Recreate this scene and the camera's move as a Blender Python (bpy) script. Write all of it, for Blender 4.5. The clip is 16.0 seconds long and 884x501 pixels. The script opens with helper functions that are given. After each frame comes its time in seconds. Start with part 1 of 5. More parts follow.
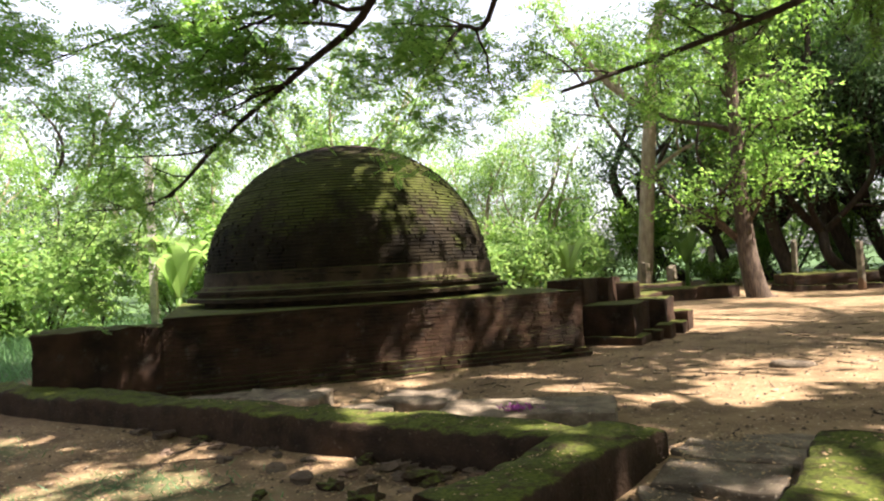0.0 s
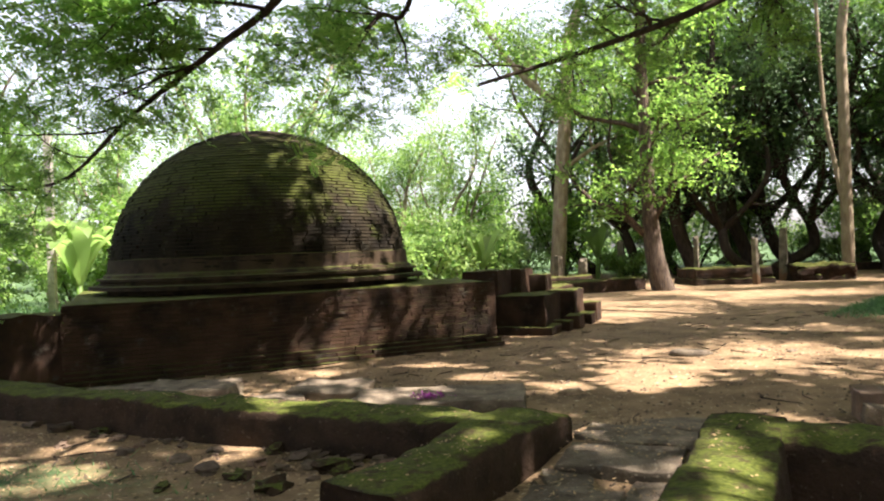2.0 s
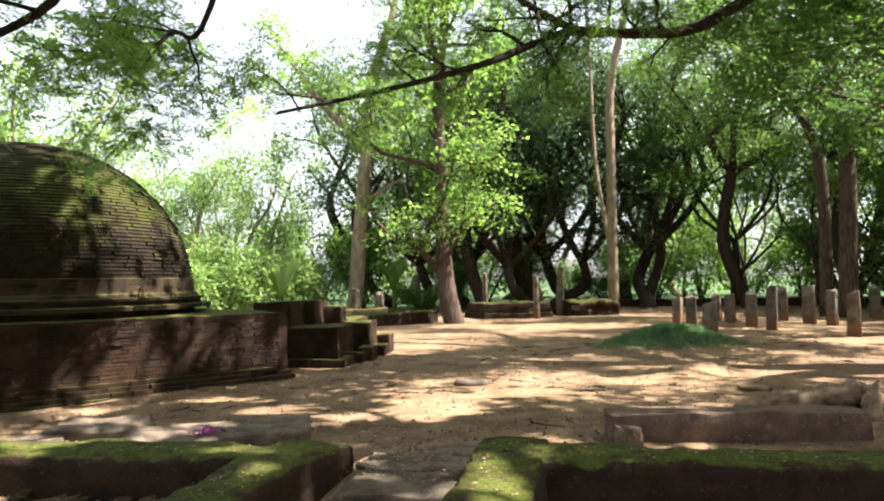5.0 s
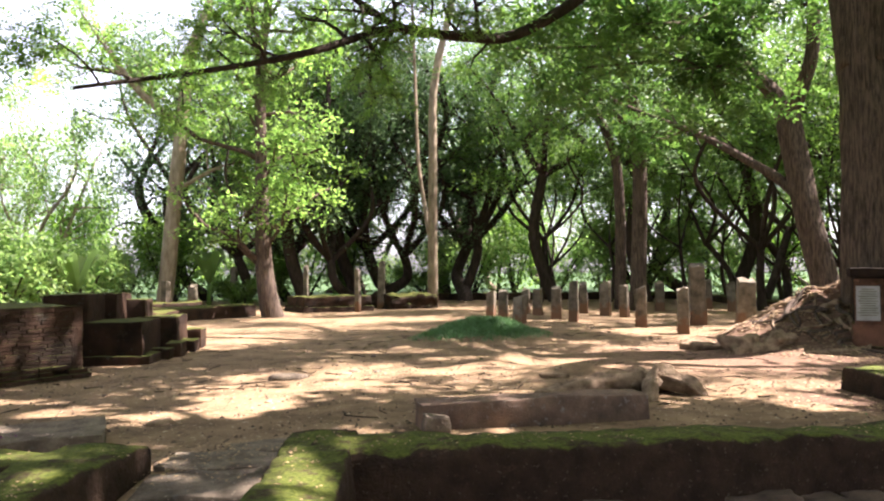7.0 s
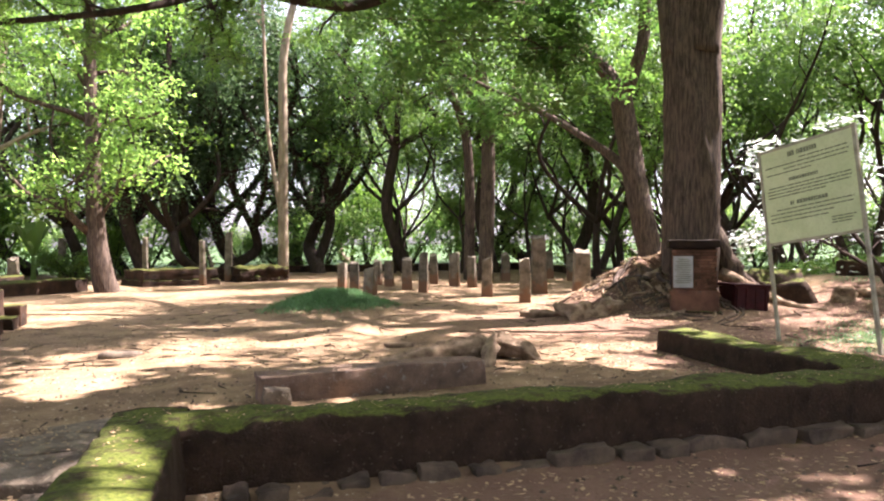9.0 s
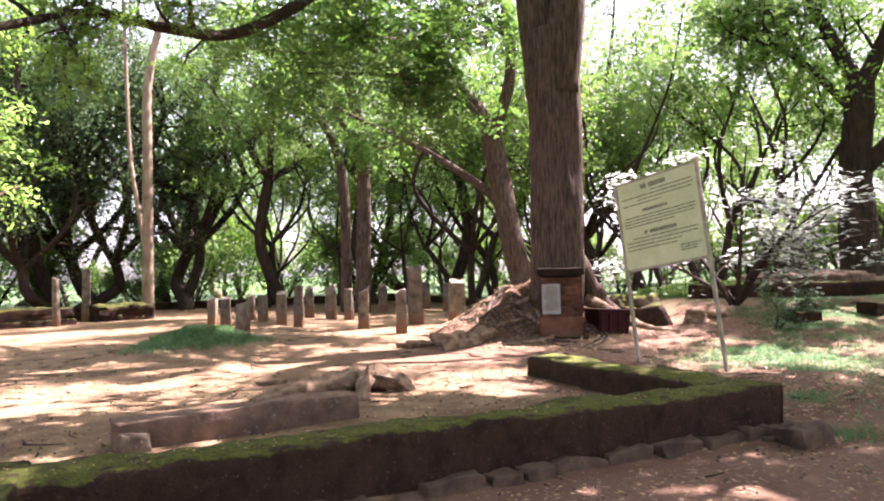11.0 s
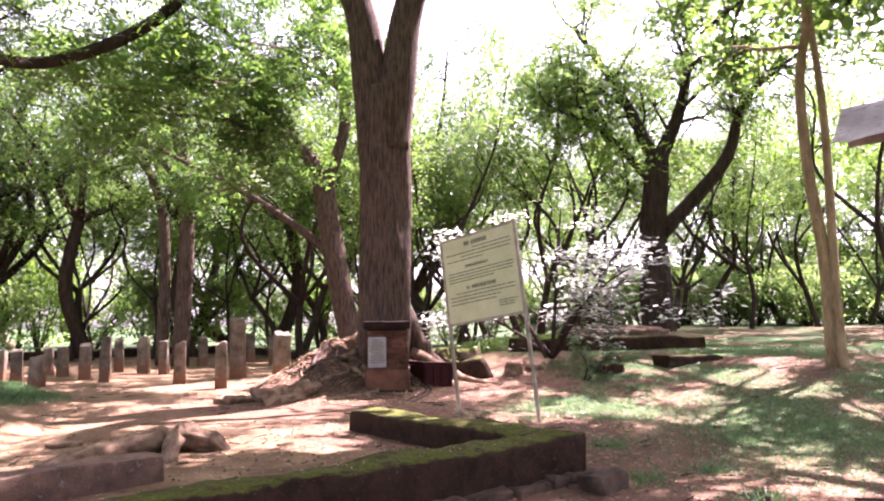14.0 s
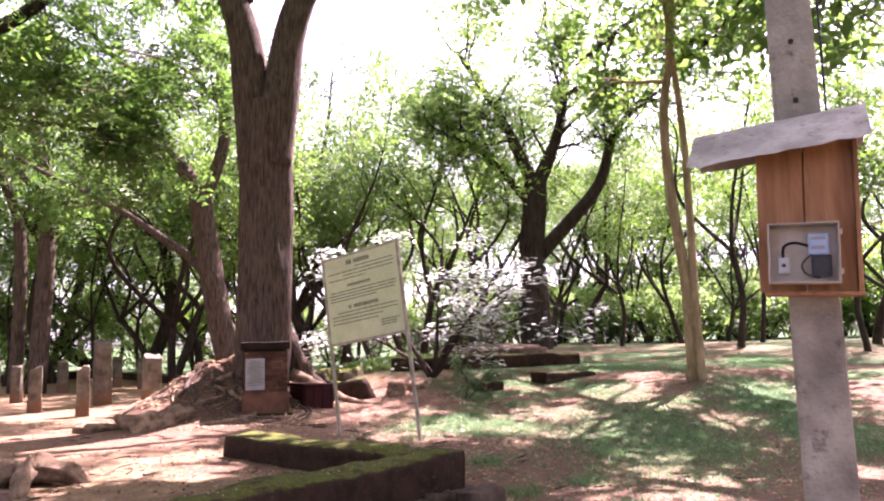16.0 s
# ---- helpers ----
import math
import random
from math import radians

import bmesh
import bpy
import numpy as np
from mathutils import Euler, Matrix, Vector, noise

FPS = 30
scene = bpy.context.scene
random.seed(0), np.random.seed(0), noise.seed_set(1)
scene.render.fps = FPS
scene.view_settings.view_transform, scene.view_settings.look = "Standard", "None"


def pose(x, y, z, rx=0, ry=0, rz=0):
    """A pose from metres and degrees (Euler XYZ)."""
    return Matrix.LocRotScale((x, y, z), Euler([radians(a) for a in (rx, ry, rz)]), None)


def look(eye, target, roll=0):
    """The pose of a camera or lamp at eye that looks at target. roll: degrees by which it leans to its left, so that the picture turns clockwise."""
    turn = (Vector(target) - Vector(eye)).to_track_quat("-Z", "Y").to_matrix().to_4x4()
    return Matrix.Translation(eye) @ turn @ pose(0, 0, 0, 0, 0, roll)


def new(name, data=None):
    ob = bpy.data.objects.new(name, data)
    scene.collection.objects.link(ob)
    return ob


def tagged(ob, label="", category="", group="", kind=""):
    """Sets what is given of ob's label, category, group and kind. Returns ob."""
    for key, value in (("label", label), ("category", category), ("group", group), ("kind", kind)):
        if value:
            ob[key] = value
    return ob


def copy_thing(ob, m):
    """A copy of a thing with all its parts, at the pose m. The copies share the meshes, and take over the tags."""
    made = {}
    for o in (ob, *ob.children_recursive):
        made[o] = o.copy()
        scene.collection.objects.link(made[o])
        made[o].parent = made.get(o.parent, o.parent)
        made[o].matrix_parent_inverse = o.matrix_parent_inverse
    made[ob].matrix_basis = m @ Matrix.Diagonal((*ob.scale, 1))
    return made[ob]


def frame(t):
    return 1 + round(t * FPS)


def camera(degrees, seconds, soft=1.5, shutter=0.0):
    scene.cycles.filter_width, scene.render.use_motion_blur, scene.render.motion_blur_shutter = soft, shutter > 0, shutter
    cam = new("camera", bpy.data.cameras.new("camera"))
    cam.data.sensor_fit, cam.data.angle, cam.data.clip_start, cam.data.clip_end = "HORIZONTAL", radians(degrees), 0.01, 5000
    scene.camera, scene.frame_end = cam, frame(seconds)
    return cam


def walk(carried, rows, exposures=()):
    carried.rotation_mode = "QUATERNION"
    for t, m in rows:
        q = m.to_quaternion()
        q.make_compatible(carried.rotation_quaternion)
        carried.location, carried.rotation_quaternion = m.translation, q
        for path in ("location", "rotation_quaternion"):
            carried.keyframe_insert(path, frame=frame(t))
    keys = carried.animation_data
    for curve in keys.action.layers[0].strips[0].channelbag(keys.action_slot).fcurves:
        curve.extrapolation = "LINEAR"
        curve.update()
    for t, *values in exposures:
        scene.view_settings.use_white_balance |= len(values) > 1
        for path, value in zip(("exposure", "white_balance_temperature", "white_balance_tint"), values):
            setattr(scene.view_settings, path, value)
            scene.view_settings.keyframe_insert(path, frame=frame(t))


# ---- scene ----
cam = camera(63.8, 16.0, 2.15)
PATH = [
    (0, (0.641, -0.32, 1.614), (0.603, 1.679, 1.66), -3.1),
    (0.5, (0.653, -0.332, 1.61), (0.663, 1.667, 1.645), -2.9),
    (1, (0.659, -0.339, 1.608), (0.734, 1.66, 1.632), -2.5),
    (1.5, (0.667, -0.346, 1.601), (0.795, 1.649, 1.619), -2.4),
    (2, (0.675, -0.344, 1.59), (0.866, 1.647, 1.601), -2.3),
    (2.5, (0.683, -0.352, 1.587), (0.928, 1.633, 1.598), -1.9),
    (3, (0.695, -0.365, 1.579), (0.995, 1.613, 1.589), -1.8),
    (3.5, (0.712, -0.382, 1.58), (1.111, 1.577, 1.605), -1.7),
    (4, (0.726, -0.397, 1.578), (1.24, 1.535, 1.637), -1.4),
    (6.5, (0.806, -0.474, 1.574), (1.864, 1.222, 1.649), -0.6),
    (7, (0.822, -0.487, 1.566), (1.987, 1.137, 1.629), -0.4),
    (7.5, (0.84, -0.516, 1.562), (2.089, 1.046, 1.597), -0.2),
    (8, (0.865, -0.551, 1.561), (2.194, 0.944, 1.55), -0.2),
    (8.5, (0.883, -0.575, 1.559), (2.283, 0.853, 1.536), -0.3),
    (9, (0.9, -0.602, 1.559), (2.369, 0.755, 1.54), -0.4),
    (9.5, (0.914, -0.616, 1.557), (2.444, 0.672, 1.548), -0.8),
    (12, (0.943, -0.702, 1.567), (2.694, 0.257, 1.675), -1.3),
    (12.5, (0.94, -0.704, 1.566), (2.724, 0.192, 1.686), -1.0),
    (13, (0.962, -0.727, 1.569), (2.781, 0.095, 1.707), -0.8),
    (13.5, (0.976, -0.752, 1.565), (2.826, -0.011, 1.73), -0.8),
    (14, (0.965, -0.775, 1.572), (2.842, -0.114, 1.772), -0.9),
    (14.5, (0.968, -0.789, 1.576), (2.865, -0.197, 1.806), -1.2),
    (15, (0.956, -0.802, 1.575), (2.873, -0.292, 1.825), -1.5),
    (15.5, (0.951, -0.805, 1.58), (2.888, -0.377, 1.837), -1.6),
    (16, (0.985, -0.808, 1.557), (2.939, -0.462, 1.806), -1.5),
]
EXPOSURES = [(0, 2.4, 6600, 18), (4, 2.42, 6400, 18), (7, 2.72, 6300, 26), (9.5, 3.05, 6200, 32), (12.5, 3.2, 6250, 52), (16, 3.12, 6250, 58)]
walk(cam, [(t, look(eye, target, roll)) for t, eye, target, roll in PATH], EXPOSURES)


# ---- world and sun ----
SUN_WAY = Vector((0.49, -0.25, 0.84)).normalized()
world = bpy.data.worlds.new("world")
scene.world = world
world.use_nodes = True
wn = world.node_tree.nodes
sky = wn.new("ShaderNodeTexSky")
sky.sky_type, sky.sun_disc = "NISHITA", False
sky.sun_elevation = math.asin(SUN_WAY.z)
sky.sun_rotation = math.atan2(SUN_WAY.x, SUN_WAY.y)
sky.air_density, sky.dust_density = 1.0, 2.5
haze = wn.new("ShaderNodeHueSaturation")
haze.inputs["Saturation"].default_value, haze.inputs["Value"].default_value = 0.4, 1.1
world.node_tree.links.new(sky.outputs[0], haze.inputs["Color"])
world.node_tree.links.new(haze.outputs[0], wn["Background"].inputs[0])
wn["Background"].inputs[1].default_value = 0.085
sun = new("sun", bpy.data.lights.new("sun", "SUN"))
sun.data.energy, sun.data.angle, sun.data.color = 5.0, radians(0.6), (1.0, 0.94, 0.84)
sun.matrix_world = look(SUN_WAY * 60, (0, 0, 0))


# ---- materials ----
def material(name, base, dark, scale=6.0, rough=0.85, bump=0.4, fine=60.0, metal=0.0, moss=0.0, moss_at=0.55, island=0.0, stretch=(1, 1, 1), spots=None, speck=0.0):
    """A surface of two mixed colours at two scales, with fine relief; moss grows on faces that look up."""
    m = bpy.data.materials.new(name)
    m.use_nodes = True
    nt = m.node_tree
    N, L = nt.nodes, nt.links
    bsdf = N["Principled BSDF"]
    mp = N.new("ShaderNodeMapping")
    geo = N.new("ShaderNodeNewGeometry")
    mp.inputs["Scale"].default_value = stretch
    L.new(geo.outputs["Position"], mp.inputs["Vector"])

    def noise_node(sc, detail=6.0, r=0.6):
        n = N.new("ShaderNodeTexNoise")
        n.inputs["Scale"].default_value, n.inputs["Detail"].default_value, n.inputs["Roughness"].default_value = sc, detail, r
        L.new(mp.outputs[0], n.inputs["Vector"])
        return n

    def ramp(src, lo, hi):
        r = N.new("ShaderNodeMapRange")
        r.inputs["From Min"].default_value, r.inputs["From Max"].default_value = lo, hi
        L.new(src, r.inputs["Value"])
        return r.outputs[0]

    def mix(fac, a, b):
        x = N.new("ShaderNodeMix")
        x.data_type = "RGBA"
        if isinstance(fac, float):
            x.inputs[0].default_value = fac
        else:
            L.new(fac, x.inputs[0])
        for k, c in ((6, a), (7, b)):
            if isinstance(c, tuple):
                x.inputs[k].default_value = (*c, 1)
            else:
                L.new(c, x.inputs[k])
        return x.outputs[2]

    def times(a, b):
        x = N.new("ShaderNodeMath")
        x.operation = "MULTIPLY"
        for k, c in ((0, a), (1, b)):
            if isinstance(c, float):
                x.inputs[k].default_value = c
            else:
                L.new(c, x.inputs[k])
        return x.outputs[0]

    big, small = noise_node(scale), noise_node(fine, 4.0)
    col = mix(ramp(big.outputs[0], 0.35, 0.65), dark, base)
    tint = tuple(c * 0.55 for c in base)
    col = mix(times(ramp(small.outputs[0], 0.5, 0.8), 0.6), col, tint)
    if spots:
        sp = noise_node(scale * 2.7, 5.0, 0.7)
        col = mix(ramp(sp.outputs[0], 0.58, 0.7), col, spots)
    if speck:
        sk = noise_node(fine * 0.8, 2.0)
        col = mix(times(ramp(sk.outputs[0], 0.66, 0.7), speck), col, (0.7, 0.62, 0.45))
    if island:
        hs = N.new("ShaderNodeHueSaturation")
        L.new(col, hs.inputs["Color"])
        inf = N.new("ShaderNodeObjectInfo")
        add = N.new("ShaderNodeMath")
        L.new(geo.outputs["Random Per Island"], add.inputs[0])
        L.new(inf.outputs["Random"], add.inputs[1])
        fr = N.new("ShaderNodeMath")
        fr.operation = "FRACT"
        L.new(add.outputs[0], fr.inputs[0])
        v = N.new("ShaderNodeMapRange")
        v.inputs["To Min"].default_value, v.inputs["To Max"].default_value = 1 - island, 1 + island
        L.new(fr.outputs[0], v.inputs["Value"])
        L.new(v.outputs[0], hs.inputs["Value"])
        col = hs.outputs[0]
    if moss:
        sep = N.new("ShaderNodeSeparateXYZ")
        L.new(geo.outputs["Normal"], sep.inputs[0])
        mn = noise_node(scale * 1.3, 8.0, 0.7)
        s = N.new("ShaderNodeMath")
        L.new(times(sep.outputs[2], 0.45), s.inputs[0])
        L.new(mn.outputs[0], s.inputs[1])
        fac = times(ramp(s.outputs[0], moss_at + 0.2, moss_at + 0.36), float(moss))
        mc = mix(ramp(small.outputs[0], 0.3, 0.7), (0.03, 0.043, 0.008), (0.11, 0.13, 0.022))
        col = mix(fac, col, mc)
    L.new(col, bsdf.inputs["Base Color"])
    bsdf.inputs["Roughness"].default_value, bsdf.inputs["Metallic"].default_value = rough, metal
    bsdf.inputs["Specular IOR Level"].default_value = 0.1
    if bump:
        b = N.new("ShaderNodeBump")
        b.inputs["Strength"].default_value, b.inputs["Distance"].default_value = bump, 0.02
        both = N.new("ShaderNodeMath")
        L.new(small.outputs[0], both.inputs[0])
        L.new(big.outputs[0], both.inputs[1])
        L.new(both.outputs[0], b.inputs["Height"])
        L.new(b.outputs[0], bsdf.inputs["Normal"])
    return m


def leaf_material(name, a, b, through_light=0.45, rough=0.5):
    """Leaves: each one of its own green between a and b, half gloss and half see-through."""
    m = bpy.data.materials.new(name)
    m.use_nodes = True
    N, L = m.node_tree.nodes, m.node_tree.links
    bsdf = N["Principled BSDF"]
    geo = N.new("ShaderNodeNewGeometry")
    x = N.new("ShaderNodeMix")
    x.data_type = "RGBA"
    L.new(geo.outputs["Random Per Island"], x.inputs[0])
    x.inputs[6].default_value, x.inputs[7].default_value = (*a, 1), (*b, 1)
    L.new(x.outputs[2], bsdf.inputs["Base Color"])
    bsdf.inputs["Roughness"].default_value = rough
    bsdf.inputs["Specular IOR Level"].default_value = 0.3
    tr = N.new("ShaderNodeBsdfTranslucent")
    br = N.new("ShaderNodeHueSaturation")
    br.inputs["Value"].default_value, br.inputs["Saturation"].default_value = 2.3, 1.04
    L.new(x.outputs[2], br.inputs["Color"])
    L.new(br.outputs[0], tr.inputs["Color"])
    ms = N.new("ShaderNodeMixShader")
    ms.inputs[0].default_value = through_light
    L.new(bsdf.outputs[0], ms.inputs[1])
    L.new(tr.outputs[0], ms.inputs[2])
    L.new(ms.outputs[0], N["Material Output"].inputs["Surface"])
    return m


M_BRICK = material("old_brick", (0.05, 0.028, 0.017), (0.014, 0.01, 0.0075), 2.2, 0.92, 0.6, 45, moss=0.6, moss_at=0.55, island=0.18, spots=(0.05, 0.045, 0.035))
M_DOME = material("dome_brick", (0.03, 0.023, 0.013), (0.008, 0.0066, 0.005), 1.3, 0.92, 0.6, 40, moss=0.58, moss_at=0.45, island=0.14, spots=(0.04, 0.038, 0.03))
M_CORE = material("brick_core", (0.03, 0.02, 0.014), (0.015, 0.011, 0.009), 3, 0.95, 0.5, 40)
M_PLASTER = material("old_plaster", (0.05, 0.034, 0.02), (0.017, 0.012, 0.009), 3, 0.9, 0.4, 50, moss=0.5, moss_at=0.5)
M_WALL = material("mossy_wall", (0.043, 0.027, 0.017), (0.021, 0.014, 0.0095), 4.5, 0.93, 0.8, 35, moss=0.9, moss_at=0.6, spots=(0.05, 0.03, 0.02), speck=0.05)
M_STONE = material("grey_stone", (0.19, 0.152, 0.108), (0.075, 0.058, 0.042), 5.5, 0.9, 0.9, 38, island=0.12, spots=(0.12, 0.11, 0.09), speck=0.3)
M_PILLAR = material("pillar_stone", (0.19, 0.158, 0.115), (0.07, 0.06, 0.042), 4.0, 0.88, 0.6, 40, island=0.15, spots=(0.1, 0.09, 0.07))


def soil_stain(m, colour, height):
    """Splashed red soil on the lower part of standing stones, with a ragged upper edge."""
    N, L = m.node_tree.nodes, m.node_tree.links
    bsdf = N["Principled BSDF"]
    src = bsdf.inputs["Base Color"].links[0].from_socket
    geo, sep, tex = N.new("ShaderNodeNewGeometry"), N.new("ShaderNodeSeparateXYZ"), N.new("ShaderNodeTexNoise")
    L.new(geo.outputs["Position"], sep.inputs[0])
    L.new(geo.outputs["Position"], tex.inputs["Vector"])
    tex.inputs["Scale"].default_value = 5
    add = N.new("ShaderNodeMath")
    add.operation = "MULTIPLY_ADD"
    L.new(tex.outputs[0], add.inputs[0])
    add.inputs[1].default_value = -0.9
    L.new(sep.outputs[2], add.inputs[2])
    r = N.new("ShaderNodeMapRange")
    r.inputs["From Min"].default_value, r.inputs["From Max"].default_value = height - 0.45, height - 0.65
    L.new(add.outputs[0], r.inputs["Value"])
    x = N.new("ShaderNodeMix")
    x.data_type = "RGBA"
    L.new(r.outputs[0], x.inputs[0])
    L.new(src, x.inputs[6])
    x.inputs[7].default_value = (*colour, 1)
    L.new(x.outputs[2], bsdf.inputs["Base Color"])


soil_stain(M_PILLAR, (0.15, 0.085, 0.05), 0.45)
M_FOOT = material("dark_stone", (0.12, 0.088, 0.06), (0.045, 0.034, 0.026), 4, 0.9, 0.5, 50, spots=(0.06, 0.05, 0.04))
M_REDSTONE = material("red_stone", (0.19, 0.125, 0.085), (0.09, 0.064, 0.047), 5, 0.88, 0.7, 50, spots=(0.21, 0.19, 0.16))
M_BARK = material("brown_bark", (0.13, 0.095, 0.07), (0.03, 0.023, 0.018), 22, 0.95, 1.0, 70, stretch=(1, 1, 0.12), spots=(0.2, 0.14, 0.11))
M_BARK_DARK = material("dark_bark", (0.058, 0.042, 0.032), (0.024, 0.019, 0.015), 8, 0.95, 0.9, 40, stretch=(1, 1, 0.25))
M_BARK_PALE = material("pale_bark", (0.29, 0.235, 0.165), (0.16, 0.12, 0.08), 6, 0.9, 0.6, 40, stretch=(1, 1, 0.3))
M_BARK_YELLOW = material("yellow_bark", (0.34, 0.27, 0.15), (0.17, 0.13, 0.07), 7, 0.9, 0.6, 40, stretch=(1, 1, 0.3), spots=(0.1, 0.08, 0.05))
M_ROOT = material("root_wood", (0.31, 0.225, 0.145), (0.11, 0.075, 0.047), 7, 0.9, 0.9, 45)
M_LEAF = leaf_material("leaf_fresh", (0.05, 0.11, 0.018), (0.12, 0.2, 0.035))
M_LEAF_RAIN = leaf_material("leaf_deep_green", (0.035, 0.088, 0.018), (0.095, 0.17, 0.035), 0.36)
M_LEAF_MID = leaf_material("leaf_mid", (0.04, 0.085, 0.02), (0.09, 0.15, 0.03))
M_LEAF_DARK = leaf_material("leaf_dark", (0.032, 0.065, 0.026), (0.07, 0.115, 0.042), 0.32)
M_LEAF_YELLOW = leaf_material("leaf_yellow", (0.06, 0.125, 0.03), (0.18, 0.26, 0.075), 0.5)
# near-white end of the range paints sun highlights into the leaf colour
M_LEAF_GLINT = leaf_material("leaf_sun_glint", (0.06, 0.09, 0.05), (0.68, 0.72, 0.66), 0.25, 0.25)
M_LITTER = leaf_material("fallen_leaf", (0.08, 0.048, 0.028), (0.35, 0.245, 0.13), 0.1, 0.8)
M_GRASS = leaf_material("grass_blade", (0.045, 0.098, 0.034), (0.09, 0.175, 0.07), 0.38)
# brighter copy of M_LEAF, with sunlight put into the leaf colour
M_LEAF_SUN = leaf_material("leaf_sunlit_green", (0.075, 0.15, 0.03), (0.16, 0.25, 0.058), 0.6)
M_PED = material("pedestal_brick", (0.14, 0.072, 0.045), (0.055, 0.03, 0.02), 3.0, 0.92, 0.6, 45, moss=0.3, moss_at=0.6, island=0.25, spots=(0.06, 0.045, 0.035))
M_CONCRETE = material("concrete", (0.36, 0.34, 0.28), (0.17, 0.155, 0.13), 3.5, 0.9, 0.6, 50, spots=(0.11, 0.1, 0.08))
M_PLY = material("plywood", (0.34, 0.175, 0.085), (0.19, 0.09, 0.043), 3, 0.6, 0.15, 40, stretch=(6, 6, 0.6))
M_TIN = material("grey_sheet", (0.48, 0.45, 0.4), (0.27, 0.25, 0.22), 6, 0.8, 0.3, 50, spots=(0.16, 0.14, 0.12))
M_SIGN = material("sign_paint", (0.54, 0.59, 0.35), (0.45, 0.5, 0.28), 2.5, 0.6, 0.1, 30)
M_SIGN_EDGE = material("sign_edge", (0.36, 0.34, 0.25), (0.2, 0.18, 0.13), 6, 0.6, 0.2, 60)
M_INK = material("ink", (0.17, 0.18, 0.12), (0.11, 0.12, 0.08), 6, 0.7, 0, 60)
M_PLATE = material("white_plate", (0.32, 0.33, 0.32), (0.25, 0.26, 0.25), 6, 0.5, 0.05, 50)
M_MAROON = material("maroon_paint", (0.04, 0.008, 0.009), (0.02, 0.006, 0.006), 6, 0.6, 0.2, 50)
M_PURPLE = leaf_material("purple_petal", (0.12, 0.012, 0.1), (0.22, 0.03, 0.19), 0.15)
M_BLACK = material("black_plastic", (0.03, 0.03, 0.032), (0.02, 0.02, 0.02), 6, 0.4, 0, 60)
M_METER = material("meter_grey", (0.5, 0.52, 0.52), (0.42, 0.43, 0.43), 6, 0.4, 0, 60)
M_LABEL = material("meter_label", (0.35, 0.45, 0.62), (0.3, 0.4, 0.55), 6, 0.5, 0, 60)


# ---- building helpers ----
def mesh_of(name, verts, faces, mat, smooth=False):
    me = bpy.data.meshes.new(name)
    me.from_pydata([tuple(v) for v in verts], [], [tuple(f) for f in faces])
    if mat:
        me.materials.append(mat)
    if smooth:
        me.polygons.foreach_set("use_smooth", [True] * len(me.polygons))
    me.update()
    return me


def part(name, data, mat, parent, label="", smooth=False, kind=""):
    """Links a bmesh, a mesh or (verts, faces) as one mesh object under parent."""
    if isinstance(data, bmesh.types.BMesh):
        me = bpy.data.meshes.new(name)
        data.to_mesh(me)
        data.free()
        if mat:
            me.materials.append(mat)
        if smooth:
            me.polygons.foreach_set("use_smooth", [True] * len(me.polygons))
    elif isinstance(data, tuple):
        me = mesh_of(name, data[0], data[1], mat, smooth)
    else:
        me = data
    ob = new(name, me)
    if parent is not None:
        ob.parent = parent
    return tagged(ob, label, "", "", kind)


def thing(name, label, category, m=None, group="", kind=""):
    ob = new(name)
    ob.empty_display_size = 0.2
    if m is not None:
        ob.matrix_world = m
    return tagged(ob, label, category, group, kind)


def box(x0, y0, z0, x1, y1, z1, bevel=0.0, rough=0.0, cuts=0, rng=None):
    """A box, with bevelled edges and, where asked, worn uneven faces."""
    bm = bmesh.new()
    bmesh.ops.create_cube(bm, size=1)
    for v in bm.verts:
        v.co = Vector((x0 + (v.co.x + 0.5) * (x1 - x0), y0 + (v.co.y + 0.5) * (y1 - y0), z0 + (v.co.z + 0.5) * (z1 - z0)))
    if bevel:
        bmesh.ops.bevel(bm, geom=list(bm.edges), offset=bevel, segments=2, affect="EDGES", profile=0.6)
    if cuts:
        bmesh.ops.subdivide_edges(bm, edges=list(bm.edges), cuts=cuts, use_grid_fill=True)
    if rough:
        off = Vector((rng.uniform(0, 50), rng.uniform(0, 50), 0)) if rng else Vector((3, 5, 7))
        for v in bm.verts:
            v.co += rough * Vector(noise.noise_vector(v.co * 3 + off)) + rough * 0.5 * Vector(noise.noise_vector(v.co * 11 + off))
    return bm


def rock(sx, sy, sz, seed, sub=3, rough=0.35):
    bm = bmesh.new()
    bmesh.ops.create_icosphere(bm, subdivisions=sub, radius=1)
    off = Vector((seed * 3.7, seed * 1.3, seed * 0.7))
    for v in bm.verts:
        n = v.co.normalized()
        p = Vector([math.copysign(abs(c) ** 0.7, c) for c in n])
        k = 1 + rough * noise.noise(n * 1.4 + off) + 0.12 * noise.noise(n * 5 + off)
        v.co = Vector((p.x * sx * k, p.y * sy * k, p.z * sz * k))
    return bm


